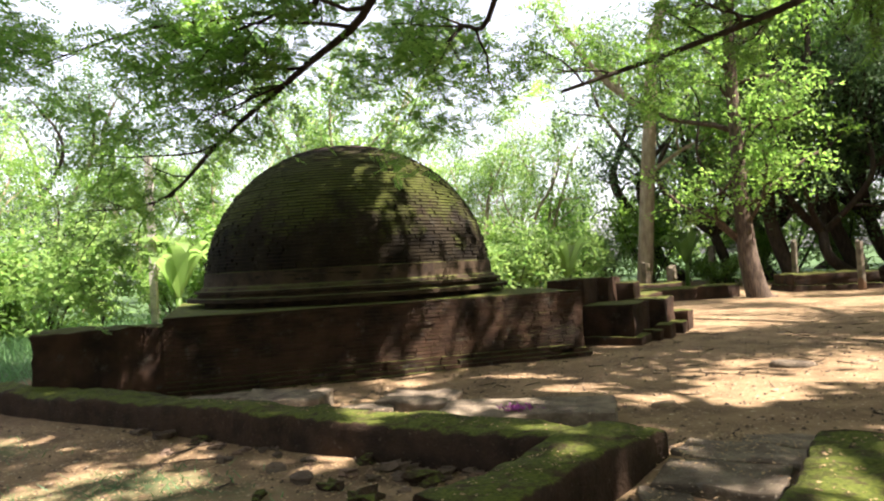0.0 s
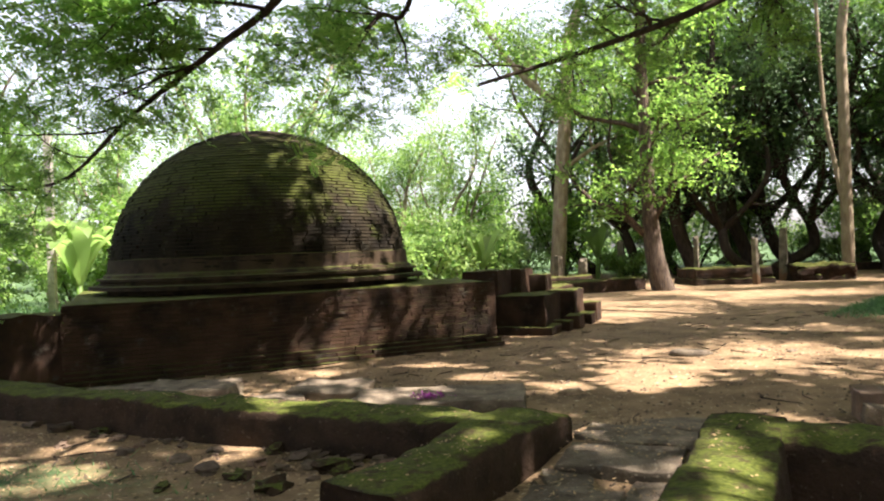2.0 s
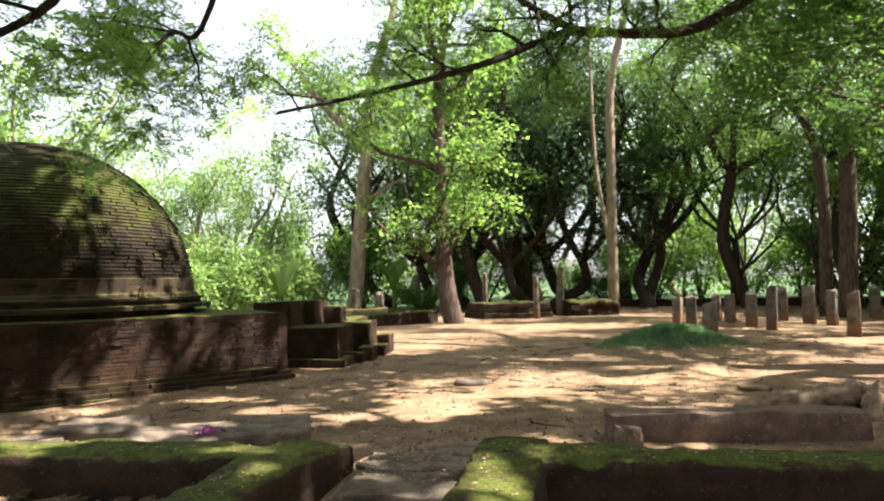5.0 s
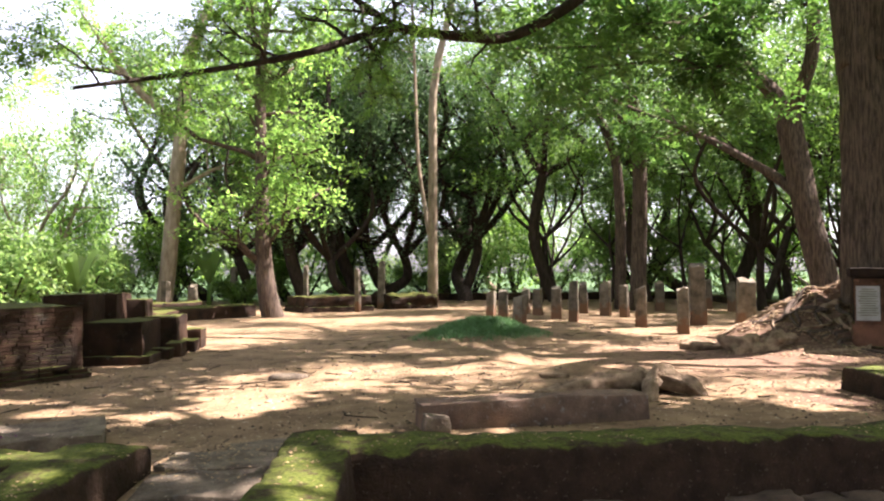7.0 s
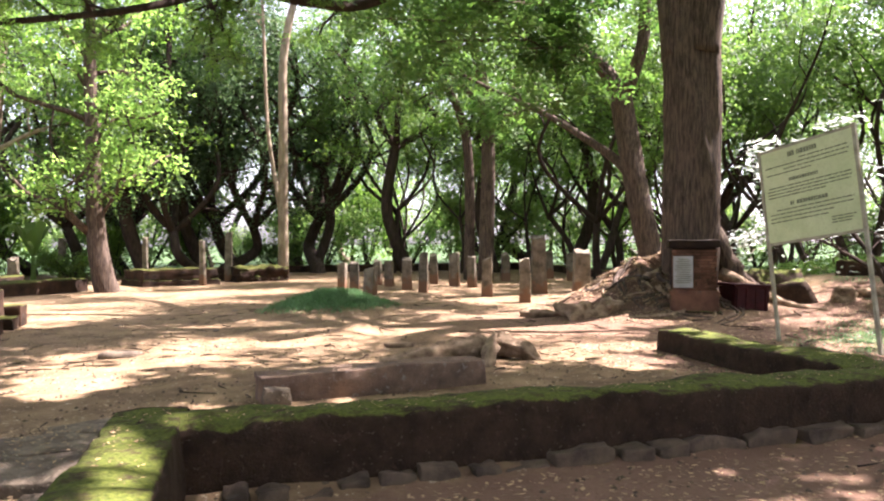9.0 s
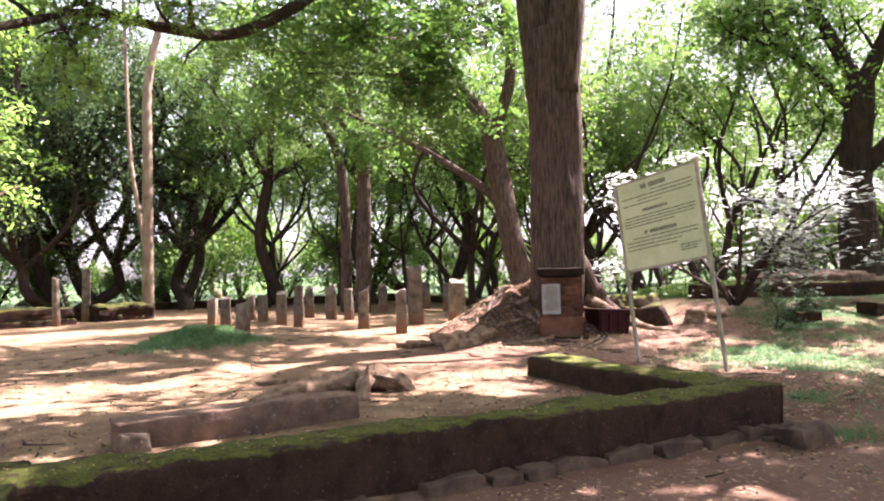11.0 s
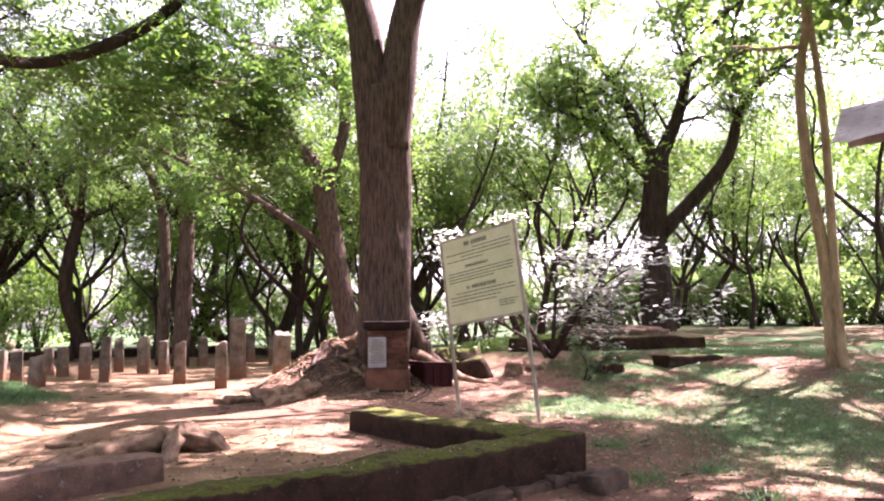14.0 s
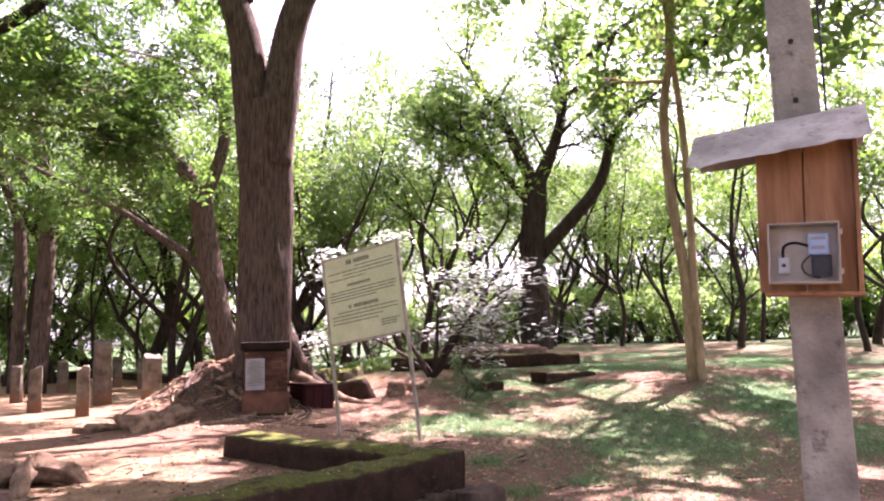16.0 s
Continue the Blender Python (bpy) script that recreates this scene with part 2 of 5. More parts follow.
def tube(pts, radii, sides=8, bumpy=0.0, seed=0.0, closed=True):
    """A tapered tube along pts, as (verts, faces)."""
    P = np.array(pts, float)
    k = len(P)
    T = np.gradient(P, axis=0)
    T /= np.linalg.norm(T, axis=1)[:, None] + 1e-9
    ref = np.array((1.0, 0, 0)) if abs(T[0][0]) < 0.8 else np.array((0, 1.0, 0))
    verts, faces = [], []
    for i in range(k):
        a = ref - T[i] * (ref @ T[i])
        a /= np.linalg.norm(a) + 1e-9
        b = np.cross(T[i], a)
        ref = a
        for s in range(sides):
            an = 2 * math.pi * s / sides
            r = radii[i]
            if bumpy:
                if bumpy > 0.3:
                    r *= 1 + 0.4 * noise.noise((P[i][0] * 7 + math.cos(an) * 1.5, P[i][1] * 7 + math.sin(an) * 1.5, seed + P[i][2] * 7))
                r *= 1 + bumpy * noise.noise((math.cos(an) * 1.6 + seed, math.sin(an) * 1.6, P[i][2] * 0.6 + seed)) + bumpy * 0.35 * math.sin(an * 5 + seed + P[i][2] * 0.3)
            verts.append(P[i] + r * (math.cos(an) * a + math.sin(an) * b))
    for i in range(k - 1):
        for s in range(sides):
            t = (s + 1) % sides
            faces.append((i * sides + s, i * sides + t, (i + 1) * sides + t, (i + 1) * sides + s))
    if closed:
        faces.append(tuple(range((k - 1) * sides, k * sides)))
        faces.append(tuple(reversed(range(sides))))
    return verts, faces


def joined(pieces):
    verts, faces = [], []
    for v, f in pieces:
        o = len(verts)
        verts.extend(v)
        faces.extend([tuple(i + o for i in q) for q in f])
    return verts, faces


def smooth_line(pts, n):
    """n points along a rounded line through pts."""
    P = np.array(pts, float)
    t = np.linspace(0, len(P) - 1, n)
    out = []
    for x in t:
        i = min(int(x), len(P) - 2)
        u = x - i
        p0, p1, p2, p3 = P[max(i - 1, 0)], P[i], P[i + 1], P[min(i + 2, len(P) - 1)]
        out.append(0.5 * (2 * p1 + (p2 - p0) * u + (2 * p0 - 5 * p1 + 4 * p2 - p3) * u * u + (3 * p1 - p0 - 3 * p2 + p3) * u ** 3))
    return np.array(out)


def leaf_mesh(name, centres, rng, length, width, mat, tilt=0.6):
    """Many small pointed leaves, one quad each."""
    c = np.array(centres)
    n = len(c)
    an = rng.uniform(0, 2 * np.pi, n)
    pitch = rng.normal(-0.15, tilt, n)
    d = np.stack([np.cos(an) * np.cos(pitch), np.sin(an) * np.cos(pitch), np.sin(pitch)], 1)
    side = np.stack([-np.sin(an), np.cos(an), rng.normal(0, tilt, n)], 1)
    side /= np.linalg.norm(side, axis=1)[:, None]
    ln = (length * rng.uniform(0.6, 1.3, n))[:, None]
    wd = (width * rng.uniform(0.7, 1.25, n))[:, None]
    v = np.empty((n, 4, 3))
    v[:, 0], v[:, 2] = c, c + d * ln
    v[:, 1], v[:, 3] = c + d * ln * 0.45 + side * wd * 0.5, c + d * ln * 0.45 - side * wd * 0.5
    return quad_mesh(name, v, mat)


def quad_mesh(name, v, mat):
    """A mesh of loose four-cornered leaves, v of shape (n, 4, 3)."""
    n = len(v)
    me = bpy.data.meshes.new(name)
    me.vertices.add(4 * n)
    me.vertices.foreach_set("co", v.reshape(-1))
    me.loops.add(4 * n)
    me.loops.foreach_set("vertex_index", np.arange(4 * n))
    me.polygons.add(n)
    me.polygons.foreach_set("loop_start", np.arange(0, 4 * n, 4))
    me.polygons.foreach_set("loop_total", np.full(n, 4))
    me.materials.append(mat)
    me.update(calc_edges=True)
    return me


def unit(v):
    v = np.array(v, float)
    return v / (np.linalg.norm(v) + 1e-9)


def sprout(tubes, tips, pts, r0, r1, levels, rng, start=0.3, sides=8, droop=0.1, bumpy=0.06, bare=True):
    """Adds a limb, its side branches and theirs; levels: (how many, how long) for each order of branch; tips gathers where leaves grow."""
    if levels or bare:
        tubes.append(tube(pts, np.linspace(r0, r1, len(pts)), sides, bumpy if sides > 5 else 0.0, rng.uniform(0, 9), sides > 5))
    if not levels:
        tips.extend(pts[1:])
        return
    if len(levels) == 1:
        tips.extend(pts[len(pts) // 2:])
    kids, ln0 = levels[0]
    for k in range(kids):
        u = min(0.985, start + (1 - start) * (k + rng.uniform(0.1, 0.95)) / kids)
        i = min(int(u * (len(pts) - 1)), len(pts) - 2)
        base = pts[i] + (pts[i + 1] - pts[i]) * (u * (len(pts) - 1) - i)
        tan = unit(pts[i + 1] - pts[i])
        side = unit(np.cross(tan, rng.normal(0, 1, 3)))
        way = unit(tan * rng.uniform(0.3, 0.9) + side * rng.uniform(0.6, 1.0) + np.array((0, 0, droop)))
        ln = ln0 * rng.uniform(0.6, 1.25) * (1.15 - 0.4 * u)
        kid = [base]
        n = 5 if len(levels) > 1 else 4
        for q in range(n):
            way = unit(way + rng.normal(0, 0.22, 3) + np.array((0, 0, droop * 0.2)))
            kid.append(kid[-1] + way * ln / n)
        rr = min((r0 + (r1 - r0) * u) * 0.6, 0.02 + 0.022 * ln)
        sprout(tubes, tips, np.array(kid), rr, max(rr * 0.3, 0.004), levels[1:], rng, 0.25, max(3, sides - 3), droop, bumpy, bare)


# ground spots (x, y, radius) to be sunlit: crown leaves in the sun's way are removed
LIT_SPOTS = ((6.5, 9.5, 1.0), (3.9, 8.2, 0.85), (2.0, 8.7, 0.7), (10.1, 8.4, 0.8), (10.3, 7.5, 0.7), (9.6, 4.8, 0.85), (9.25, 3.7, 0.7), (1.2, 7.8, 0.6), (13.6, 0.5, 1.0), (16.4, -1.5, 1.2), (15.4, -2.5, 0.9), (23.0, -0.1, 1.5), (2.75, 12.0, 0.4), (7.4, 11.6, 0.6), (12.6, 10.6, 0.6), (-1.1, 13.4, 0.45), (-0.55, 13.9, 0.35), (-1.5, 12.8, 0.3), (-0.1, 14.6, 0.4), (1.6, 11.7, 0.42), (2.2, 11.85, 0.3), (1.05, 11.5, 0.26), (2.6, 11.98, 0.28), (3.6, 12.8, 0.7), (18.4, 3.6, 1.6), (18.2, 0.3, 1.2), (14.8, -0.6, 0.7), (18.5, -2.3, 0.9), (20.2, -5.4, 1.5), (14.15, -3.4, 0.9), (22.4, -1.1, 1.0), (-2.0, 6.4, 0.5), (-1.5, 5.2, 0.35), (0.75, 7.4, 0.3), (2.35, 3.5, 0.5), (2.65, 4.1, 0.35), (11.4, 12.6, 1.0))


DEEP_SHADE = ((5.9, 5.3, 1.3), (14.2, 4.6, 2.4))                   # ground spots held in shade: no patchy openings are cut above them
PATCH_GRID = np.random.default_rng(77).random((48, 48))


def patches(x, y):
    """Smooth random values between 0 and 1 over the plan."""
    i, j = np.floor(x).astype(int), np.floor(y).astype(int)
    u, v = x - i, y - j
    u, v = u * u * (3 - 2 * u), v * v * (3 - 2 * v)
    g = PATCH_GRID
    a, b = g[i % 48, j % 48], g[(i + 1) % 48, j % 48]
    c, d = g[i % 48, (j + 1) % 48], g[(i + 1) % 48, (j + 1) % 48]
    return (a * (1 - u) + b * u) * (1 - v) + (c * (1 - u) + d * u) * v


def crown_points(tips, rng, per_tip, spread, flat=0.5, broken=1):
    """Leaf places round the twigs' tips; overhead crowns (2) break open in patches, those of the wood (0) stay whole.
    Openings are cut to place sun and shade on the ground.
    """
    t = np.repeat(np.array(tips), per_tip, axis=0)
    t = t + rng.normal(0, 1, t.shape) * np.array((spread, spread, spread * flat))
    foot = t - t[:, 2:] * np.array(SUN_WAY)[None, :] / SUN_WAY.z
    x, y = foot[:, 0], foot[:, 1]
    open_sky = 0.6 * patches(x / 1.5, y / 1.1) + 0.4 * patches(x / 0.55 + 20, y / 0.45 + 9)
    # crowns stay closed over these areas to keep them shaded
    over_stupa = (x < 1.2) & (y > 10.2) & (y < 17)
    n = 0.515 * x + 0.857 * y
    over_wall = (abs(n - 5.0) < 0.6) & (x > 3.3)
    for x0, y0, r in DEEP_SHADE:
        over_wall |= np.hypot(x - x0, y - y0) < r
    keep = (open_sky < 0.61) | over_stupa | over_wall | (broken < 2)
    for x0, y0, r in LIT_SPOTS if broken else ():
        keep &= np.hypot(x - x0, (y - y0) * 1.25) > r * rng.uniform(0.75, 1.15, len(t))
    return t[keep]


def frond_mesh(name, centres, rng, frond, leaflet, width, pairs, mat):
    """Feathery compound leaves: each a row of paired leaflets along a stalk that droops."""
    c = np.array(centres)
    n = len(c)
    an, pitch, roll = rng.uniform(0, 2 * np.pi, n), rng.normal(-0.2, 0.3, n), rng.normal(0, 0.45, n)
    d = np.stack([np.cos(an) * np.cos(pitch), np.sin(an) * np.cos(pitch), np.sin(pitch)], 1)
    flat_side = np.stack([-np.sin(an), np.cos(an), np.zeros(n)], 1)
    side = flat_side * np.cos(roll)[:, None] + np.cross(d, flat_side) * np.sin(roll)[:, None]
    ln = (frond * rng.uniform(0.6, 1.25, n))[:, None]
    quads = []
    for k in range(pairs):
        t = (k + 0.5) / pairs
        for s in (-1, 1):
            base = c + d * ln * t - np.array((0, 0, 0.18)) * ln * t * t
            way = unit_rows(side * s * 0.85 + d * 0.55 + rng.normal(0, 0.12, (n, 3)))
            across = unit_rows(d * 0.85 - side * s * 0.55)
            lf = leaflet * math.sin(math.pi * (0.25 + 0.6 * t)) * rng.uniform(0.8, 1.2, (n, 1))
            quads.append(np.stack([base, base + way * lf * 0.5 + across * width * 0.5, base + way * lf, base + way * lf * 0.5 - across * width * 0.5], 1))
    return quad_mesh(name, np.concatenate(quads), mat)


def unit_rows(v):
    return v / (np.linalg.norm(v, axis=1)[:, None] + 1e-9)


def ridged(mesh, line, depth):
    """Cuts upright bark furrows into a trunk."""
    out = []
    for v in mesh[0]:
        k = min(len(line) - 1, int(np.abs(line[:, 2] - v[2]).argmin()))
        d = v - line[k]
        d[2] = 0
        a = math.atan2(d[1], d[0])
        f = noise.noise((math.cos(a) * 7, math.sin(a) * 7, v[2] * 0.45)) + 0.5 * noise.noise((math.cos(a) * 15, math.sin(a) * 15, v[2] * 1.1))
        out.append(v + unit(d) * depth * f)
    return out, mesh[1]


def tree(label, limbs, seed, bark, leaf, levels=((6, 3.0), (5, 1.3), (3, 0.6)), droop=0.1, per_tip=10, spread=0.3, length=0.12, width=0.055, flat=0.55, name="tree", group="", category="tree", tilt=0.6, bare=True, fronds=None, broken=1):
    """A tree from its main limbs: each is (points, root radius, end radius, where branching starts or None)."""
    rng = np.random.default_rng(seed)
    root = thing(name, label, category, None, group)
    stem, boughs, tips = [], [], []
    for pts, r0, r1, start in limbs:
        line = smooth_line(pts, max(8, (9 if start is None and r0 > 0.3 else 5) * len(pts)))
        if start is None:
            rad = np.linspace(r0, r1, len(line))
            rad[0] *= 1.35
            rad[1] *= 1.12
            stem.append(ridged(tube(line, rad, 40 if r0 > 0.5 else 16, 0.13, rng.uniform(0, 9)), line, 0.045 if r0 > 0.5 else 0.02))
        else:
            sprout(boughs, tips, line, r0, r1, list(levels), rng, start, 9 if bare else 7, droop, 0.06, bare)
    if stem:
        part("trunk", joined(stem), bark, root, "", True)
    part("bough" if stem else "trunk", joined(boughs), bark, root, "", True)
    if tips:
        spots = crown_points(tips, rng, per_tip, spread, flat, broken)
        part("crown", frond_mesh("crown", spots, rng, *fronds, leaf) if fronds else leaf_mesh("crown", spots, rng, length, width, leaf, tilt), leaf, root)
    return root


def standard_tree(label, seed, height, r, bark, leaf, forks=3, lean=0.1, fork_at=0.4, spread_out=0.5, leaf_from=0.2, **kw):
    """A tree that forks into several rising limbs, at the origin."""
    rng = np.random.default_rng(seed + 500)
    top = np.array((rng.normal(0, lean) * height, rng.normal(0, lean) * height, height * fork_at))
    mid = top * 0.5 + np.array((rng.normal(0, 0.03), rng.normal(0, 0.03), 0)) * height
    limbs = [([(0, 0, -0.2), (0, 0, 0.3), mid, top], r * 1.1, r * 0.75, None)]
    a0 = rng.uniform(0, 6.28)
    for k in range(forks):
        a = a0 + k * 6.28 / forks + rng.normal(0, 0.3)
        out = np.array((math.cos(a), math.sin(a), 0)) * height * spread_out * rng.uniform(0.6, 1.1)
        hi = height * (1 - fork_at) * rng.uniform(0.75, 1.0)
        bend = np.array((rng.normal(0, 0.07), rng.normal(0, 0.07), 0)) * height
        limbs.append(([top - (0, 0, 0.15), top + out * 0.35 + bend + (0, 0, hi * 0.3), top + out * 0.6 - bend * 0.6 + (0, 0, hi * 0.7), top + out + (0, 0, hi)], r * 0.6, r * 0.12, leaf_from))
    return tree(label, limbs, seed, bark, leaf, **kw)


def blades(name, spots, rng, height, width, mat):
    """Upright thin blades, one tapering quad each."""
    c = np.array(spots)
    n = len(c)
    an = rng.uniform(0, 2 * np.pi, n)
    lean_by = rng.normal(0, 0.8, (n, 2))
    h = height * rng.uniform(0.5, 1.3, n)
    side = np.stack([np.cos(an), np.sin(an), np.zeros(n)], 1) * width
    top = c + np.stack([lean_by[:, 0] * h, lean_by[:, 1] * h, h], 1)
    v = np.stack([c - side, c + side, top + side * 0.3, top - side * 0.3], 1)
    return mesh_of(name, v.reshape(-1, 3), np.arange(4 * n).reshape(-1, 4), mat)


# ---- plan ----
U, NN = Vector((0.857, -0.515, 0)), Vector((0.515, 0.857, 0))        # along and across the low enclosure wall
WALL_TURN = math.degrees(math.atan2(-0.515, 0.857))


def plan(u, n, z=0.0):
    return U * u + NN * n + Vector((0, 0, z))


def step(a, b, x):
    t = min(1.0, max(0.0, (x - a) / (b - a)))
    return t * t * (3 - 2 * t)


def ground_height(x, y):
    u, n = 0.857 * x - 0.515 * y, 0.515 * x + 0.857 * y
    z = -0.12 * step(5.3, 4.6, n) * step(-1.5, 1.2, u)
    z += (0.68 * step(12.5, 22, x - 0.35 * y) + 0.4 * step(23, 32, x)) * step(11, 4, y)
    z += 1.2 * math.exp(-((x - 16.05) ** 2 + (y - 6.85) ** 2) / 2.6) * (1 + 0.34 * noise.noise((x * 1.6, y * 1.6, 8)) + 0.16 * noise.noise((x * 3.6, y * 3.6, 4)))                   # the roots' mound
    z += (0.5 + 0.12 * noise.noise((x * 2.2, y * 2.2, 6))) * math.exp(-(((x - 11.2) / 1.4) ** 2 + ((y - 12.4) / 1.05) ** 2))         # grassy heap
    z += 0.16 * math.exp(-(((x - 9.25) / 0.4) ** 2 + ((y - 9.2) / 0.3) ** 2))
    z += 0.12 * step(-1.05, -0.7, u) * step(0.45, 0.15, u) * step(2.6, 3.4, n) * step(6.8, 5.6, n)                   # the entry path
    z += 0.15 * math.exp(-(((x - 9.1) / 0.42) ** 2 + ((y - 7.5) / 0.28) ** 2))
    far = step(40, 90, math.hypot(x, y))
    z += (1 - far) * (0.035 * noise.noise((x * 0.45, y * 0.45, 0)) + 0.018 * noise.noise((x * 1.7, y * 1.7, 3)) + 0.008 * noise.noise((x * 5, y * 5, 5)))
    return z


def grassiness(x, y):
    u, n = 0.857 * x - 0.515 * y, 0.515 * x + 0.857 * y
    heap = math.exp(-(((x - 11.2) / 1.5) ** 2 + ((y - 12.4) / 1.15) ** 2))
    right = step(3.5, 1.5, y) * step(8.0, 13.0, x) * (0.3 + 0.5 * noise.noise((x * 0.4, y * 0.55, 9)) + 0.45 * noise.noise((x * 1.2, y * 1.2, 2)))
    right2 = math.exp(-(((x - 13.0) / 3.5) ** 2 + ((y + 2.0) / 1.7) ** 2)) * 0.55
    left = step(4.4, 3.5, n) * step(-1.0, -4.0, u) * (0.3 + 0.7 * noise.noise((x * 0.6, y * 0.6, 4)))
    far = step(36, 48, math.hypot(x, y - 4)) + step(-6.5, -8, x)
    bank = step(19, 25, x) * step(9, 5, y) * (0.25 + 0.6 * noise.noise((x * 0.5, y * 0.5, 6)))
    return min(1.0, max(0.0, max(heap * 1.3 - 0.15, right, right2, left, far, bank)))


def spread_axis(lo, hi, fine, reach, growth):
    mid = list(np.arange(lo, hi, fine))
    a, s = [], fine
    x = lo
    while x > -reach:
        s *= growth
        x -= s
        a.insert(0, x)
    s, x = fine, mid[-1]
    b = []
    while x < reach:
        s *= growth
        x += s
        b.append(x)
    return a + mid + b


def build_ground():
    xs = spread_axis(-8, 26, 0.22, 900, 1.25)
    ys = spread_axis(-6, 28, 0.22, 900, 1.25)
    verts = [(x, y, ground_height(x, y)) for y in ys for x in xs]
    w = len(xs)
    faces = [(j * w + i, j * w + i + 1, (j + 1) * w + i + 1, (j + 1) * w + i) for j in range(len(ys) - 1) for i in range(w - 1)]
    me = mesh_of("ground", verts, faces, None, True)
    for key, fn in (("grass", grassiness), ("litter", lambda x, y: max(step(5.2, 4.2, 0.515 * x + 0.857 * y) * step(1, 6, x), step(5.0, 3.2, y) * step(8.5, 10, x), 0.55 * math.exp(-((x - 13) ** 2 + (y - 6.5) ** 2) / 14), 0.9 * math.exp(-((x - 15.6) ** 2 + (y - 6.9) ** 2) / 5)))):
        at = me.attributes.new(key, "FLOAT", "POINT")
        at.data.foreach_set("value", [fn(v[0], v[1]) for v in verts])
    m = material("trodden_earth", (0.235, 0.16, 0.09), (0.11, 0.073, 0.042), 1.6, 0.95, 1.0, 18, speck=0.45, spots=(0.075, 0.05, 0.031))
    N, L = m.node_tree.nodes, m.node_tree.links
    bsdf = N["Principled BSDF"]
    src = bsdf.inputs["Base Color"].links[0].from_socket
    tex = N.new("ShaderNodeTexNoise")
    tex.inputs["Scale"].default_value, tex.inputs["Detail"].default_value = 7, 8
    geo = N.new("ShaderNodeNewGeometry")
    L.new(geo.outputs["Position"], tex.inputs["Vector"])
    for key, colour, gain in (("litter", (0.125, 0.073, 0.05), 0.85), ("grass", (0.052, 0.09, 0.036), 1.0)):
        a = N.new("ShaderNodeAttribute")
        a.attribute_name = key
        mul = N.new("ShaderNodeMath")
        mul.operation = "MULTIPLY_ADD"
        L.new(a.outputs["Fac"], mul.inputs[0])
        mul.inputs[1].default_value = 1.6
        L.new(tex.outputs[0], mul.inputs[2])
        r = N.new("ShaderNodeMapRange")
        r.inputs["From Min"].default_value, r.inputs["From Max"].default_value, r.inputs["To Max"].default_value = 0.75, 1.35, gain
        L.new(mul.outputs[0], r.inputs["Value"])
        x = N.new("ShaderNodeMix")
        x.data_type = "RGBA"
        L.new(r.outputs[0], x.inputs[0])
        L.new(src, x.inputs[6])
        x.inputs[7].default_value = (*colour, 1)
        src = x.outputs[2]
    L.new(src, bsdf.inputs["Base Color"])
    me.materials.append(m)
    return tagged(new("ground", me), "sandy brown trodden earth with grass and leaf litter", "ground", "", "structure")


build_ground()


# ---- enclosure wall ----
def worn_bar(length, width, low, high, seed, taper=0.0):
    """A long worn masonry bar along x from 0, its top rounded and uneven."""
    prof = [(-0.5, 0.0), (-0.5, 0.45), (-0.5, 0.88), (-0.49, 0.965), (-0.45, 1.0), (-0.15, 1.01), (0.15, 1.01), (0.45, 1.0), (0.49, 0.965), (0.5, 0.88), (0.5, 0.45), (0.5, 0.0)]
    n = max(6, int(length / 0.07))
    verts, faces, k = [], [], len(prof)
    for i in range(n + 1):
        x = length * i / n
        for a, b in prof:
            p = Vector((x, a * width, low + (high - taper * (1 - i / n) - low) * b))
            q = p + Vector((seed, 0, 0))
            p += Vector(noise.noise_vector(q * 1.4)) * 0.045 + Vector(noise.noise_vector(q * 6)) * 0.02
            if b > 0.8:
                p.z += 0.035 * noise.noise(q * 2.6) - 0.03 * max(0.0, noise.noise((x * 1.1 + seed, a, 7)))
            verts.append(p)
    for i in range(n):
        for j in range(k - 1):
            faces.append((i * k + j, (i + 1) * k + j, (i + 1) * k + j + 1, i * k + j + 1))
    faces.append(tuple(reversed([j for j in range(k)])))
    faces.append(tuple(n * k + j for j in range(k)))
    return verts, [tuple(reversed(f)) for f in faces]


def low_wall(label, u0, n0, u1, n1, width, high, seed, taper=0.0):
    a, b = plan(u0, n0), plan(u1, n1)
    turn = math.degrees(math.atan2((b - a).y, (b - a).x))
    ob = part("low_wall", worn_bar((b - a).length, width, -0.35, high, seed, taper), M_WALL, None, "", True)
    ob.matrix_world = pose(a.x, a.y, 0, 0, 0, turn)
    return tagged(ob, label, "wall", "low enclosure walls", "")


low_wall("long low brick wall with dark face and moss-grown top", -16, 5.1, -0.95, 5.1, 0.55, 0.33, 1.0, 0.08)
low_wall("short mossy brick wall beside the flagstone entry", -1.42, 3.35, -1.0, 5.42, 0.55, 0.34, 21.0)
low_wall("short mossy wall end on the entry's other side", 0.42, 3.2, 0.49, 5.55, 0.55, 0.37, 31.0)
low_wall("long mossy low wall with dark damp brick face", 0.45, 5.18, 7.3, 5.12, 0.56, 0.36, 41.0)
low_wall("mossy return of the low wall near the signboard", 7.22, 8.95, 7.12, 5.1, 0.54, 0.35, 61.0, 0.07)

# ---- stupa ----
CX, CY = -1.49, 13.95
stupa = thing("stupa", "brick stupa with mossy dome on a square brick platform", "stupa", pose(CX, CY, 0, 0, 0, 19.1))


def brick_box(x0, y0, z0, x1, y1, z1):
    v = [(x0, y0, z0), (x1, y0, z0), (x1, y1, z0), (x0, y1, z0), (x0, y0, z1), (x1, y0, z1), (x1, y1, z1), (x0, y1, z1)]
    return v, [(3, 2, 1, 0), (4, 5, 6, 7), (0, 1, 5, 4), (1, 2, 6, 5), (2, 3, 7, 6), (3, 0, 4, 7)]


